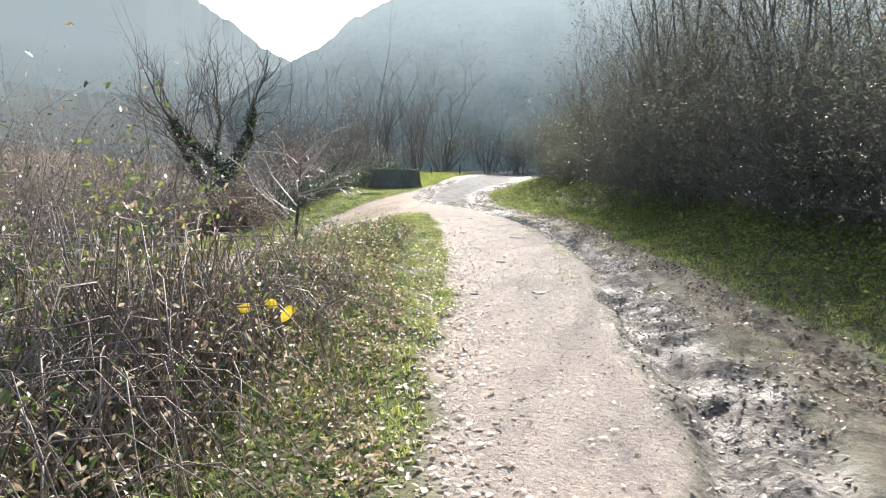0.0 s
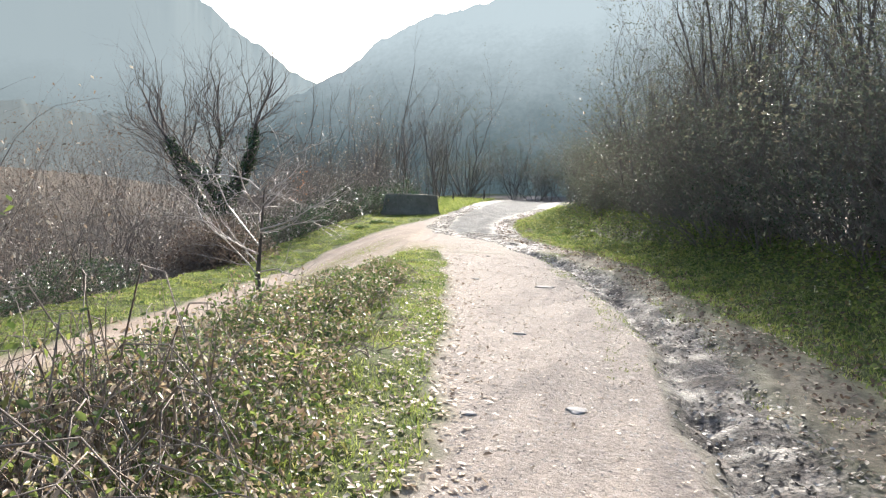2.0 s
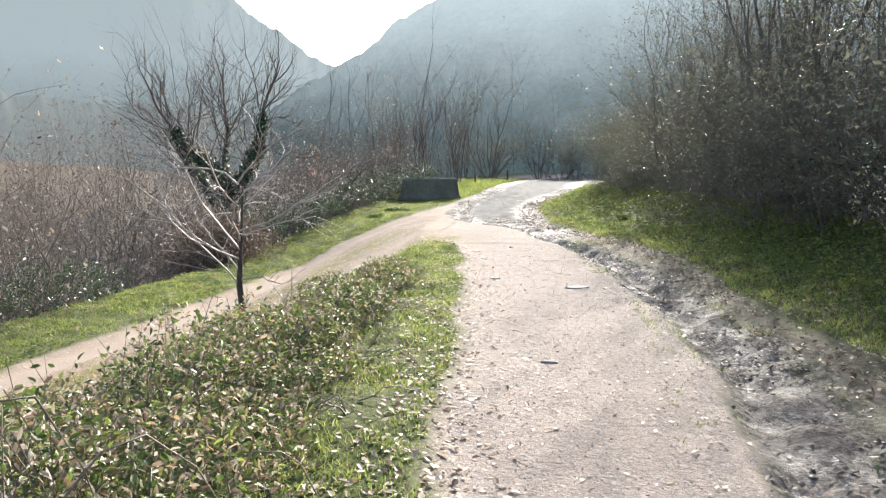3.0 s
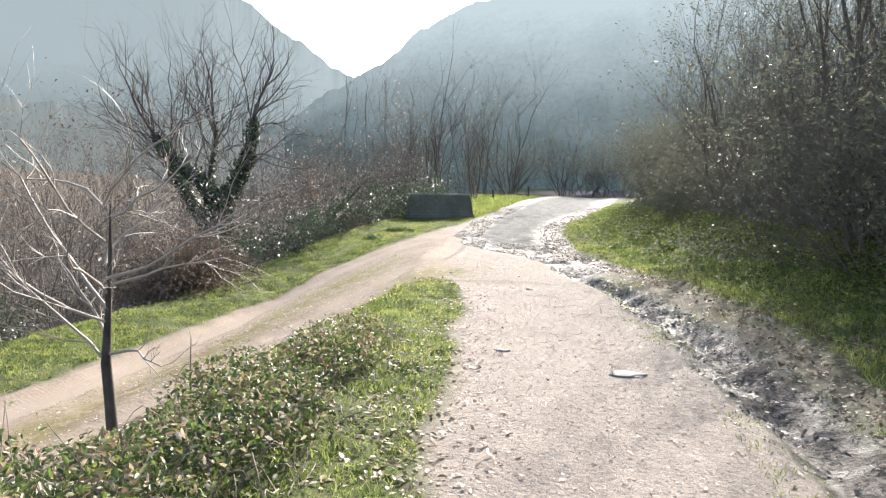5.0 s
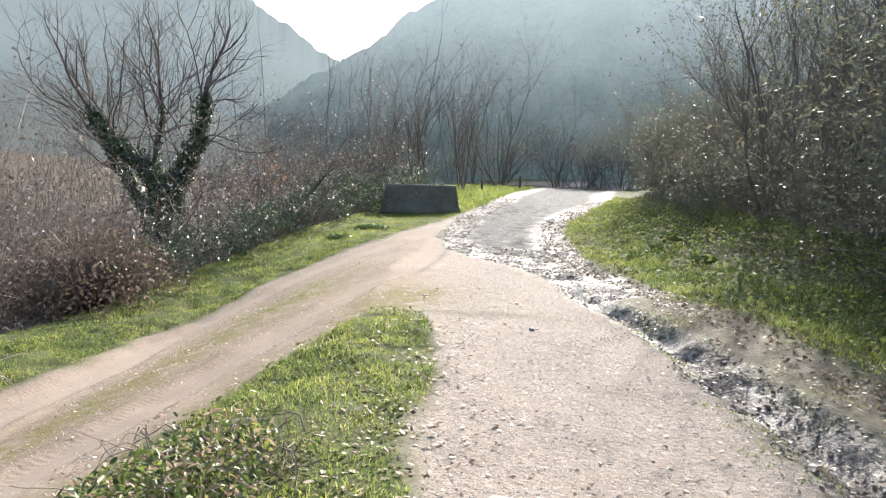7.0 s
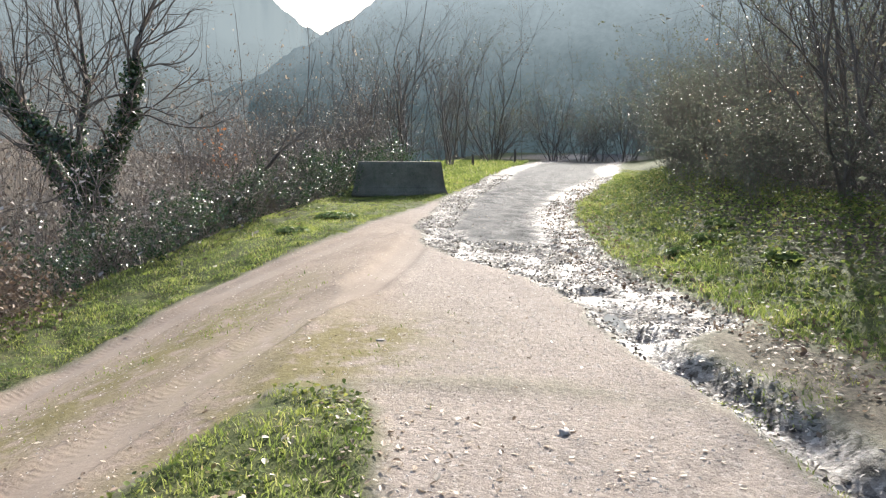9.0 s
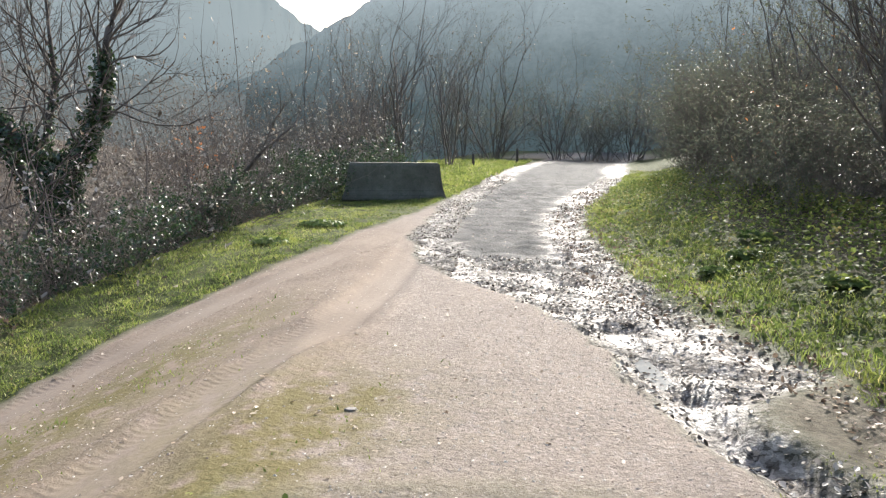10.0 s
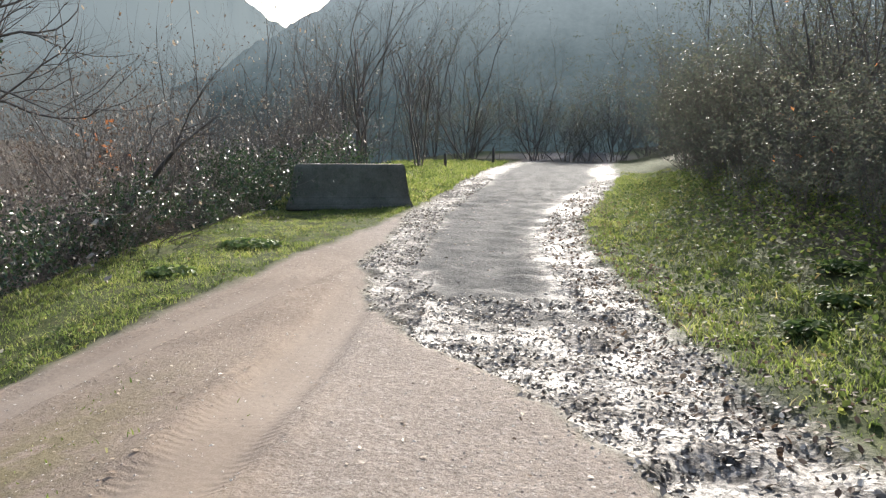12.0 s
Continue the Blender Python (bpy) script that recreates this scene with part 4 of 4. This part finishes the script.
# ---- far woods: trunks and crowns before the hillside ----
def far_woods():
    r = np.random.default_rng(8)
    t = tagged(new("far_woods"), "hazy bare woodland at the end of the path", "woods", kind="stuff")
    lines = []
    for k in range(45):
        y = r.uniform(58, 74)
        x = r.uniform(-34, 26)
        if abs(x + 3) < 9:
            continue
        z = at(x, y)
        tall = r.uniform(7, 13)
        out = []
        grow(r, (x, y, z - 0.2), (r.normal(0, 0.06), 0, 1), tall, 0.05, 2, out, 0.5, 0.15, 4, 0.06, 0.45)
        lines += out
    part("trunks", mesh_of("trunks", *tubes([l[:2] for l in lines if l[2] > 1], 5), BARK), t)
    part("branches", mesh_of("branches", *tubes([l[:2] for l in lines if l[2] <= 1], 3), BARK), t)


far_woods()


# ---- brambles on the wedge between path and track ----
def bramble_patch():
    r = np.random.default_rng(4)
    t = tagged(new("bramble_patch"), "low tangle of bramble leaves and dry brown stems between path and track", "brambles", kind="stuff")
    n = 98000
    y = r.uniform(-0.5, 15.0, n)
    a, b = wedge_left(y), path_left(y)
    x = a + (b - a) * r.random(n)
    # the patch thins out towards the path, where grass takes over, and towards the tip
    inside = (b - x) > np.interp(y, [0, 5, 8, 11, 13, 15], [0.15, 0.30, 0.70, 0.55, 0.75, 1.3]) + 0.25 * fbm(x, y, 0.7, 71)
    keep = inside & (x - a > np.interp(y, [6, 9, 13], [0.12, 0.35, 0.6])) & (r.random(n) < np.interp(y, [0, 11.0, 12.6], [1, 1, 0.0]))
    x, y = x[keep], y[keep]
    top = mound(x, y)
    z = height(x, y) + top * np.sqrt(r.random(len(x)))
    P = np.stack([x, y, z], 1)
    N = r.normal(0, 0.55, (len(x), 3)) + [0, -0.1, 1]
    size = r.uniform(0.6, 1.25, len(x)) * np.interp(y, [2, 5, 7], [0.036, 0.041, 0.040])
    brown = r.random(len(x)) < np.interp(y, [2, 4.5, 6.5, 9], [0.5, 0.4, 0.3, 0.2])
    part("leaves", mesh_of("leaves", *leaf_cloud(P[~brown], N[~brown], size[~brown], r, 0.47), BRAMBLE), t)
    part("dry_leaves", mesh_of("dry_leaves", *leaf_cloud(P[brown], N[brown] * [1.6, 1.6, 0.6], size[brown], r, 0.4), DRY), t)
    lines = []
    for k in range(4200):
        yy = r.uniform(-0.5, 12.5) if k % 3 == 0 else r.uniform(-0.5, 5.2)
        a, b = float(wedge_left(np.array(yy))), float(path_left(np.array(yy)))
        xx = a + 0.15 + (b - a - (1.0 if yy < 5 else 0.6)) * r.random()
        tall = float(mound(np.array([xx]), np.array([yy]))[0]) * r.uniform(0.7, 1.35)
        tall *= 1.0 if yy < 5 else 0.6
        ang, reach = r.uniform(0, 6.28), r.uniform(0.25, 1.0) * (1.0 if yy < 5 else 0.45)
        g = at(xx, yy)
        f = np.linspace(0, 1, 6)
        arch = 4 * f * (1 - f) if k % 9 else f
        pts = np.stack([xx + reach * f * math.cos(ang), yy + reach * f * math.sin(ang), g + tall * arch], 1) + r.normal(0, 0.012, (6, 3))
        lines.append((pts, np.linspace(0.0042, 0.0016, 6) * r.uniform(0.6, 1.4)))
    P, N = [], []
    for k in range(360):
        yy = r.uniform(0.8, 8.8)
        a, b = float(wedge_left(np.array(yy))), float(path_left(np.array(yy)))
        xx = a + 0.1 + (b - a - 1.0) * r.random()
        g, tall = at(xx, yy), float(mound(np.array([xx]), np.array([yy]))[0]) + r.uniform(0.02, 0.22)
        lean = r.normal(0, 0.28, 2)
        f = np.linspace(0, 1, 5)
        pts = np.stack([xx + lean[0] * tall * f**1.6, yy + lean[1] * tall * f**1.6, g + tall * f], 1)
        lines.append((pts, np.linspace(0.004, 0.0015, 5)))
        for q in range(int(r.integers(5, 13))):
            h = r.uniform(0.35, 1.02)
            p = np.array([np.interp(h, f, pts[:, c]) for c in range(3)])
            P.append(p + r.normal(0, 0.028, 3))
            N.append(r.normal(0, 0.6, 3) + [0, -0.2, 0.7])
    P, N = np.array(P), np.array(N)
    part("shoot_leaves", mesh_of("shoot_leaves", *leaf_cloud(P, N, r.uniform(0.03, 0.055, len(P)), r, 0.5), BRAMBLE), t)
    part("stems", mesh_of("stems", *tubes(lines, 4), STEM), t)


def mound(x, y):
    """How high the brambles stand."""
    a, b = wedge_left(y), path_left(y)
    f = np.clip((x - a) / (b - a), 0, 1)
    return (0.08 + np.interp(y, [0, 3, 6, 9, 12, 14.5], [0.62, 0.60, 0.44, 0.34, 0.20, 0.05]) * np.clip(np.sin(math.pi * (0.02 + 0.93 * f)), 0, 1)) * (1 + 0.8 * fbm(x, y, 0.55, 73)) * np.clip((b - x) / 1.3, 0.12, 1)


bramble_patch()


# ---- grass ----
def grass_patch(name, label, x, y, tall, seed, wide=0.0038):
    r = np.random.default_rng(seed)
    k = fbm(x, y, 0.35, seed + 40) + 0.5 * fbm(x, y, 0.12, seed + 44, 1) > -0.02 - 0.9 * r.random(len(x))
    x, y, tall = x[k], y[k], tall[k]
    tall = tall * np.clip(0.95 + 0.9 * fbm(x, y, 0.45, seed + 50) + 0.8 * fbm(x, y, 0.14, seed + 54, 1), 0.3, 1.9)
    v, f = blades(x, y, height(x, y), tall, r, wide)
    tagged(new(name, mesh_of(name, v, f, GRASS)), label, "grass", kind="stuff")


def spread(n, x0, x1, y0, y1, seed):
    r = np.random.default_rng(seed)
    return r.uniform(x0, x1, n), r.uniform(y0, y1, n), r


x, y, r = spread(220000, -6.8, -3.2, 3, 34, 1)
mud_, dirt_ = masks(x, y)
k = (x > verge_left(y) - 0.35) & (dirt_ < 0.35 * r.random(len(x)) + 0.05) & (mud_ < 0.2) & (x < track_left(y) + 0.25)
grass_patch("grass_verge", "short bright green grass along the left of the track", x[k], y[k], r.uniform(0.015, 0.05, k.sum()), 2)
x, y, r = spread(190000, -3.0, 1.4, 1, 16.6, 3)
mud_, dirt_ = masks(x, y)
k = (dirt_ < 0.3 * r.random(len(x)) + 0.03) & (mud_ < 0.2) & (x > wedge_left(y)) & (x < path_left(y) + 0.15)
grass_patch("grass_wedge", "short bright grass on the wedge beside the path", x[k], y[k], r.uniform(0.015, 0.055, k.sum()), 4, 0.003)
x, y, r = spread(340000, -1.6, 5.2, 2, 36, 5)
mud_, dirt_ = masks(x, y)
k = (x > mud_right(y) + 0.05) & (mud_ < 0.35 * r.random(len(x)) + 0.03) & (x < np.minimum(thicket_edge(y) + 0.2, mud_right(y) + 1.5 + 0.6 * fbm(x, y, 0.9, 99))) & (r.random(len(x)) < np.interp(y, [2, 8, 14], [0.35, 0.6, 1.0]))
grass_patch("grass_bank", "green grass and weeds on the bank below the thicket", x[k], y[k], r.uniform(0.02, 0.075, k.sum()), 6)
x, y, r = spread(30000, -7.5, -2.5, 28, 44, 7)
mud_, dirt_ = masks(x, y)
k = (mud_ < 0.2) & (dirt_ < 0.2)
grass_patch("grass_far", "bright grass around the trees past the barrier", x[k], y[k], r.uniform(0.05, 0.11, k.sum()), 8, 0.012)


x, y, r = spread(60000, -4.6, -0.6, 5, 20, 27)
k = (masks(x, y)[1] > 0.6) & (r.random(len(x)) < 0.5 * strip(x, y)[0] + 0.3 * np.exp(-(((x + 1.9) / 0.6) ** 2 + ((y - 16.5) / 0.9) ** 2))) & (fbm(x, y, 0.7, 95) > 0.0)
grass_patch("grass_strip", "sparse mossy grass between the wheel ruts", x[k], y[k], r.uniform(0.012, 0.035, k.sum()), 28)


x, y, r = spread(60000, -0.2, 3.4, 4.0, 18, 33)
k = ((np.abs(x - path_right(y) + 0.05) < 0.22 + 0.12 * fbm(x, y, 0.6, 35)) & (fbm(x, y, 1.1, 36) > 0.1) & (y > 7)) | ((x > mud_edge(y) - 0.1) & (x < mud_right(y)) & (fbm(x, y, 0.5, 38) > 0.12))
grass_patch("grass_edge", "thin yellowish grass between path and muddy ditch", x[k], y[k], r.uniform(0.01, 0.03, k.sum()), 34, 0.0028)


def tussock(x, y, wide, tall, seed):
    r = np.random.default_rng(seed)
    n = 260
    a, q = r.uniform(0, 6.28, n), wide * np.sqrt(r.random(n))
    px, py = x + q * np.cos(a), y + q * np.sin(a)
    v, f = blades(px, py, height(px, py), tall * r.uniform(0.5, 1.2, n), r, 0.0035, 0.9)
    tagged(new("grass_tussock", mesh_of("grass_tussock", v, f, GRASS)), "dull green tussock of trampled grass in the mud", "grass", "tussocks")


for px, py, w, h in ((0.85, 16.1, 0.28, 0.035), (1.15, 17.4, 0.16, 0.035)):
    tussock(px, py, w, h, int(py * 10))

# ---- low weeds on the bank ----
def weed_carpet():
    r = np.random.default_rng(14)
    n = 46000
    y = r.uniform(2, 32, n)
    x = mud_right(y) + 0.15 + (thicket_edge(y) + 1.0 - mud_right(y) - 0.15) * r.random(n) ** 0.6
    t = tagged(new("bank_weeds"), "low ivy and weeds covering the shaded bank", "weeds", kind="stuff")
    P = np.stack([x, y, height(x, y) + r.uniform(0.02, 0.28, n) * np.clip((x - mud_right(y)) / 1.5, 0.15, 1)], 1)
    part("leaves", mesh_of("leaves", *leaf_cloud(P, r.normal(0, 0.5, (n, 3)) + [0, 0, 1], r.uniform(0.025, 0.06, n), r, 0.75), WEED), t)
    t = tagged(new("verge_weeds"), "low clover and rosette weeds in the short grass", "weeds", kind="stuff")
    n = 46000
    y = r.uniform(3, 32, n)
    left = r.random(n) < 0.6
    x = np.where(left, verge_left(y) + (track_left(y) - verge_left(y)) * r.random(n), wedge_left(y) + (path_left(y) - wedge_left(y)) * r.random(n))
    k = (fbm(x, y, 0.5, 97) > 0.05) & (left | (y < 15.6)) & (masks(x, y)[1] < 0.3)
    x, y, n = x[k], y[k], int(k.sum())
    P = np.stack([x, y, height(x, y) + r.uniform(0.01, 0.06, n)], 1)
    part("leaves", mesh_of("leaves", *leaf_cloud(P, r.normal(0, 0.45, (n, 3)) + [0, 0, 1], r.uniform(0.015, 0.036, n), r, 0.8), WEED), t)


weed_carpet()


def weed_clump(x, y, wide, tall, seed):
    """A low rosette of broad leaves that arch outward from one root."""
    r = np.random.default_rng(seed)
    t = thing("weed_clump", x, y, at(x, y), "low clump of dark green broad weed leaves in the short grass", "weed", "weed clumps")
    n = 260
    a, q = r.uniform(0, 6.28, n), np.sqrt(r.random(n))
    px, py = wide * q * np.cos(a), 0.8 * wide * q * np.sin(a)
    P = np.stack([px, py, 0.02 + tall * (1 - 0.7 * q**2) * r.uniform(0.3, 1.0, n)], 1)
    N = np.stack([0.5 * np.cos(a) * q, 0.5 * np.sin(a) * q, np.ones(n)], 1) + r.normal(0, 0.3, (n, 3))
    leaf = part("leaves", mesh_of("leaves", *leaf_cloud(P, N, r.uniform(0.05, 0.10, n), r, 0.6), WEED_DARK), t)
    tagged(leaf, kind="stuff")
    stalks = [(np.array([(0, 0, -0.02), 0.6 * p + [0, 0, 0.02], p]), np.array([0.003, 0.0025, 0.0015])) for p in P[::9]]
    tagged(part("stalks", mesh_of("stalks", *tubes(stalks, 3), WEED_DARK), t), kind="stuff")


for x, y, wide, tall in ((-4.6, 23.8, 0.36, 0.07), (-4.75, 22.35, 0.28, 0.07), (1.1, 21.3, 0.2, 0.08), (1.35, 22.2, 0.2, 0.08), (0.75, 20.9, 0.16, 0.06), (1.6, 19.8, 0.2, 0.07)):
    weed_clump(x, y, wide, tall, int(abs(x * 100 + y)))


# ---- leaf litter ----
def litter(name, label, x, y, mat, lo, hi, seed, tilt=0.35, lift=0.012):
    r = np.random.default_rng(seed)
    n = len(x)
    P = np.stack([x, y, height(x, y) + r.uniform(0.003, lift, n)], 1)
    tagged(new(name, mesh_of(name, *leaf_cloud(P, r.normal(0, tilt, (n, 3)) + [0, 0, 1], r.uniform(lo, hi, n), r, 0.6, 0.1), mat, False)), label, "leaves", kind="stuff")


x, y, r = spread(230000, -3.8, 4.0, 1, 34, 9)
k = (masks(x, y)[0] > 0.3) & (r.random(len(x)) < (0.35 + 0.65 * (fbm(x, y, 0.8, 81) > -0.05)) * np.interp(y, [8, 14, 17], [0.45, 0.6, 1])) & ~((x > path_right(y) + 0.6) & (x < mud_right(y) - 0.5) & (y > 21.8))
litter("wet_leaf_litter", "pale wet trampled leaves in the mud beside the path", x[k], y[k], WET, 0.014, 0.046, 10, 0.32, 0.025)
x, y, r = spread(34000, -1.5, 1.9, 0.5, 15.5, 11)
d = x - path_left(y)
k = (r.random(len(x)) < np.exp(-(((d + 0.12) / 0.36) ** 2)) * np.interp(y, [1, 8, 13], [1, 0.7, 0.35]))
litter("edge_leaf_litter", "dry fallen leaves along the edge of the path", x[k], y[k], DRY, 0.018, 0.052, 12, 0.2, 0.02)
x, y, r = spread(9500, -4.6, 2.1, 0.5, 22, 13)
k = (masks(x, y)[1] > 0.7) & (ruts(x, y)[0] < 0.3 + 0.3 * r.random(len(x))) & (r.random(len(x)) < np.where(y > 15.5, 0.35, 1))
litter("path_leaf_litter", "scattered small dry leaves on the gravel path", x[k], y[k], DRY, 0.012, 0.04, 14, 0.14)
x, y, r = spread(30000, -1.2, 5, 1, 30, 15)
k = (x > mud_right(y) - 0.45) & (x < mud_right(y) + np.interp(y, [10, 16], [1.4, 0.55]))
litter("bank_leaf_litter", "dry brown leaves on the shaded bank", x[k], y[k], RUSSET, 0.022, 0.06, 16, 0.4, 0.04)
x, y, r = spread(16000, 0.8, 3.6, 1, 18.5, 43)
k = (x > mud_edge(y) - 0.05) & (x < mud_right(y) + 0.2) & (fbm(x, y, 0.6, 83) > 0.35 * r.random(len(x)) - 0.1)
litter("trodden_leaf_litter", "trodden brown and pale leaves on the bare strip beside the ditch", x[k], y[k], DRY, 0.016, 0.045, 44, 0.35, 0.02)
for px, py in ((0.02, 4.15), (0.15, 4.05), (0.16, 3.98), (-0.05, 4.02)):
    r = np.random.default_rng(int(px * 1000) + 500)
    lf = new("yellow_leaf", mesh_of("yellow_leaf", *leaf_cloud(np.zeros((1, 3)), np.array([[0.1, -0.7, 0.6]]), np.array([0.075]), r, 0.7), YELLOW))
    lf.matrix_basis = pose(px + 0.2, py - 1.5, at(px + 0.2, py - 1.5) + 0.52)
    tagged(lf, "bright yellow leaf caught in the brambles", "leaf", "yellow leaves")


# ---- pebbles, clods, stones ----
def lumps(name, label, category, x, y, lo, hi, mat, seed, flat=0.5):
    """Small uneven stones, each of ten faces, half sunk into the ground."""
    r = np.random.default_rng(seed)
    n = len(x)
    ang = np.arange(5) * 2 * math.pi / 5
    ring = np.stack([np.cos(ang), np.sin(ang), 0 * ang], 1)
    unit = np.concatenate([ring, [[0, 0, 1]], [[0, 0, -1]]])
    s = r.uniform(lo, hi, (n, 1, 1)) * r.uniform(0.6, 1.25, (n, 7, 1))
    v = unit[None] * s * np.array([1, 1, flat]) * r.uniform(0.7, 1.3, (n, 1, 3))
    a = r.uniform(0, 6.28, n)
    c, q = np.cos(a)[:, None], np.sin(a)[:, None]
    v = np.stack([v[..., 0] * c - v[..., 1] * q, v[..., 0] * q + v[..., 1] * c, v[..., 2]], -1)
    v += np.stack([x, y, height(x, y) + 0.1 * lo], 1)[:, None]
    f = np.array([[k, (k + 1) % 5, 5] for k in range(5)] + [[(k + 1) % 5, k, 6] for k in range(5)])
    faces = (np.arange(n)[:, None, None] * 7 + f[None]).reshape(-1, 3)
    tagged(new(name, mesh_of(name, v.reshape(-1, 3), faces, mat, False)), label, category, kind="stuff")


x, y, r = spread(95000, -4.8, 2.2, 0.5, 24, 17)
k = (masks(x, y)[1] > 0.8) & (r.random(len(x)) < np.where(x > path_left(np.minimum(y, 15)) - 0.3, 0.8, 0.25))
lumps("gravel", "small pale and dark pebbles on the footpath", "gravel", x[k], y[k], 0.003, 0.0095, PEBBLE, 18)
x, y, r = spread(4200, -3.6, 3.6, 1, 30, 19)
k = (masks(x, y)[0] > 0.5) & (fbm(x, y, 0.6, 91) > 0.0)
lumps("mud_clods", "dark wet clods of churned mud", "mud", x[k], y[k], 0.008, 0.024, CLOD, 20, 0.45)


def stone(x, y, wide, long, tall, rz, label):
    bm = bmesh.new()
    bmesh.ops.create_icosphere(bm, subdivisions=3, radius=1)
    for v in bm.verts:
        v.co *= 1 + 0.5 * noise.noise(v.co * 1.6 + Vector((x, y, 0)))
        v.co = Vector((v.co.x * wide / 2, v.co.y * long / 2, max(-0.3, min(0.62, v.co.z)) * tall))
    ob = new("stone", from_bm("stone", bm, ROCK, True))
    ob.matrix_basis = pose(x, y, at(x, y) + 0.002, 0, 0, rz)
    tagged(ob, label, "stone", "stones")


for x, y, w, l, h, rz in ((0.95, 11.55, 0.26, 0.17, 0.018, 10), (1.41, 6.34, 0.11, 0.12, 0.018, 30), (0.82, 6.1, 0.09, 0.07, 0.018, 0), (0.0, 12.0, 0.11, 0.06, 0.02, 5), (-1.55, 16.65, 0.06, 0.04, 0.012, 10), (0.9, 8.45, 0.10, 0.05, 0.02, -10), (-0.25, 15.3, 0.05, 0.05, 0.03, 0)):
    stone(x, y, w, l, h, rz, "flat pale grey stone on the gravel path")


# ---- puddles ----
def puddle(x, y, hw, hl, rz):
    bm = bmesh.new()
    ring = []
    for k in range(28):
        a = 2 * math.pi * k / 28
        q = 1.05 + 0.3 * noise.noise(Vector((math.cos(a) * 1.5 + x, math.sin(a) * 1.5 + y, 0)))
        ring.append(bm.verts.new((q * hw * math.cos(a), q * hl * math.sin(a), 0)))
    bm.faces.new(ring)
    ob = new("puddle", from_bm("puddle", bm, WATER))
    ob.matrix_basis = pose(x, y, float(low_ground(np.array([x]), np.array([y]))[0]) - 0.097, 0, 0, rz)
    tagged(ob, "small muddy puddle with pale sky reflection painted in", "puddle", "puddles")


for x, y, hw, hl, rz in PUDDLES:
    puddle(x, y, hw, hl, rz)
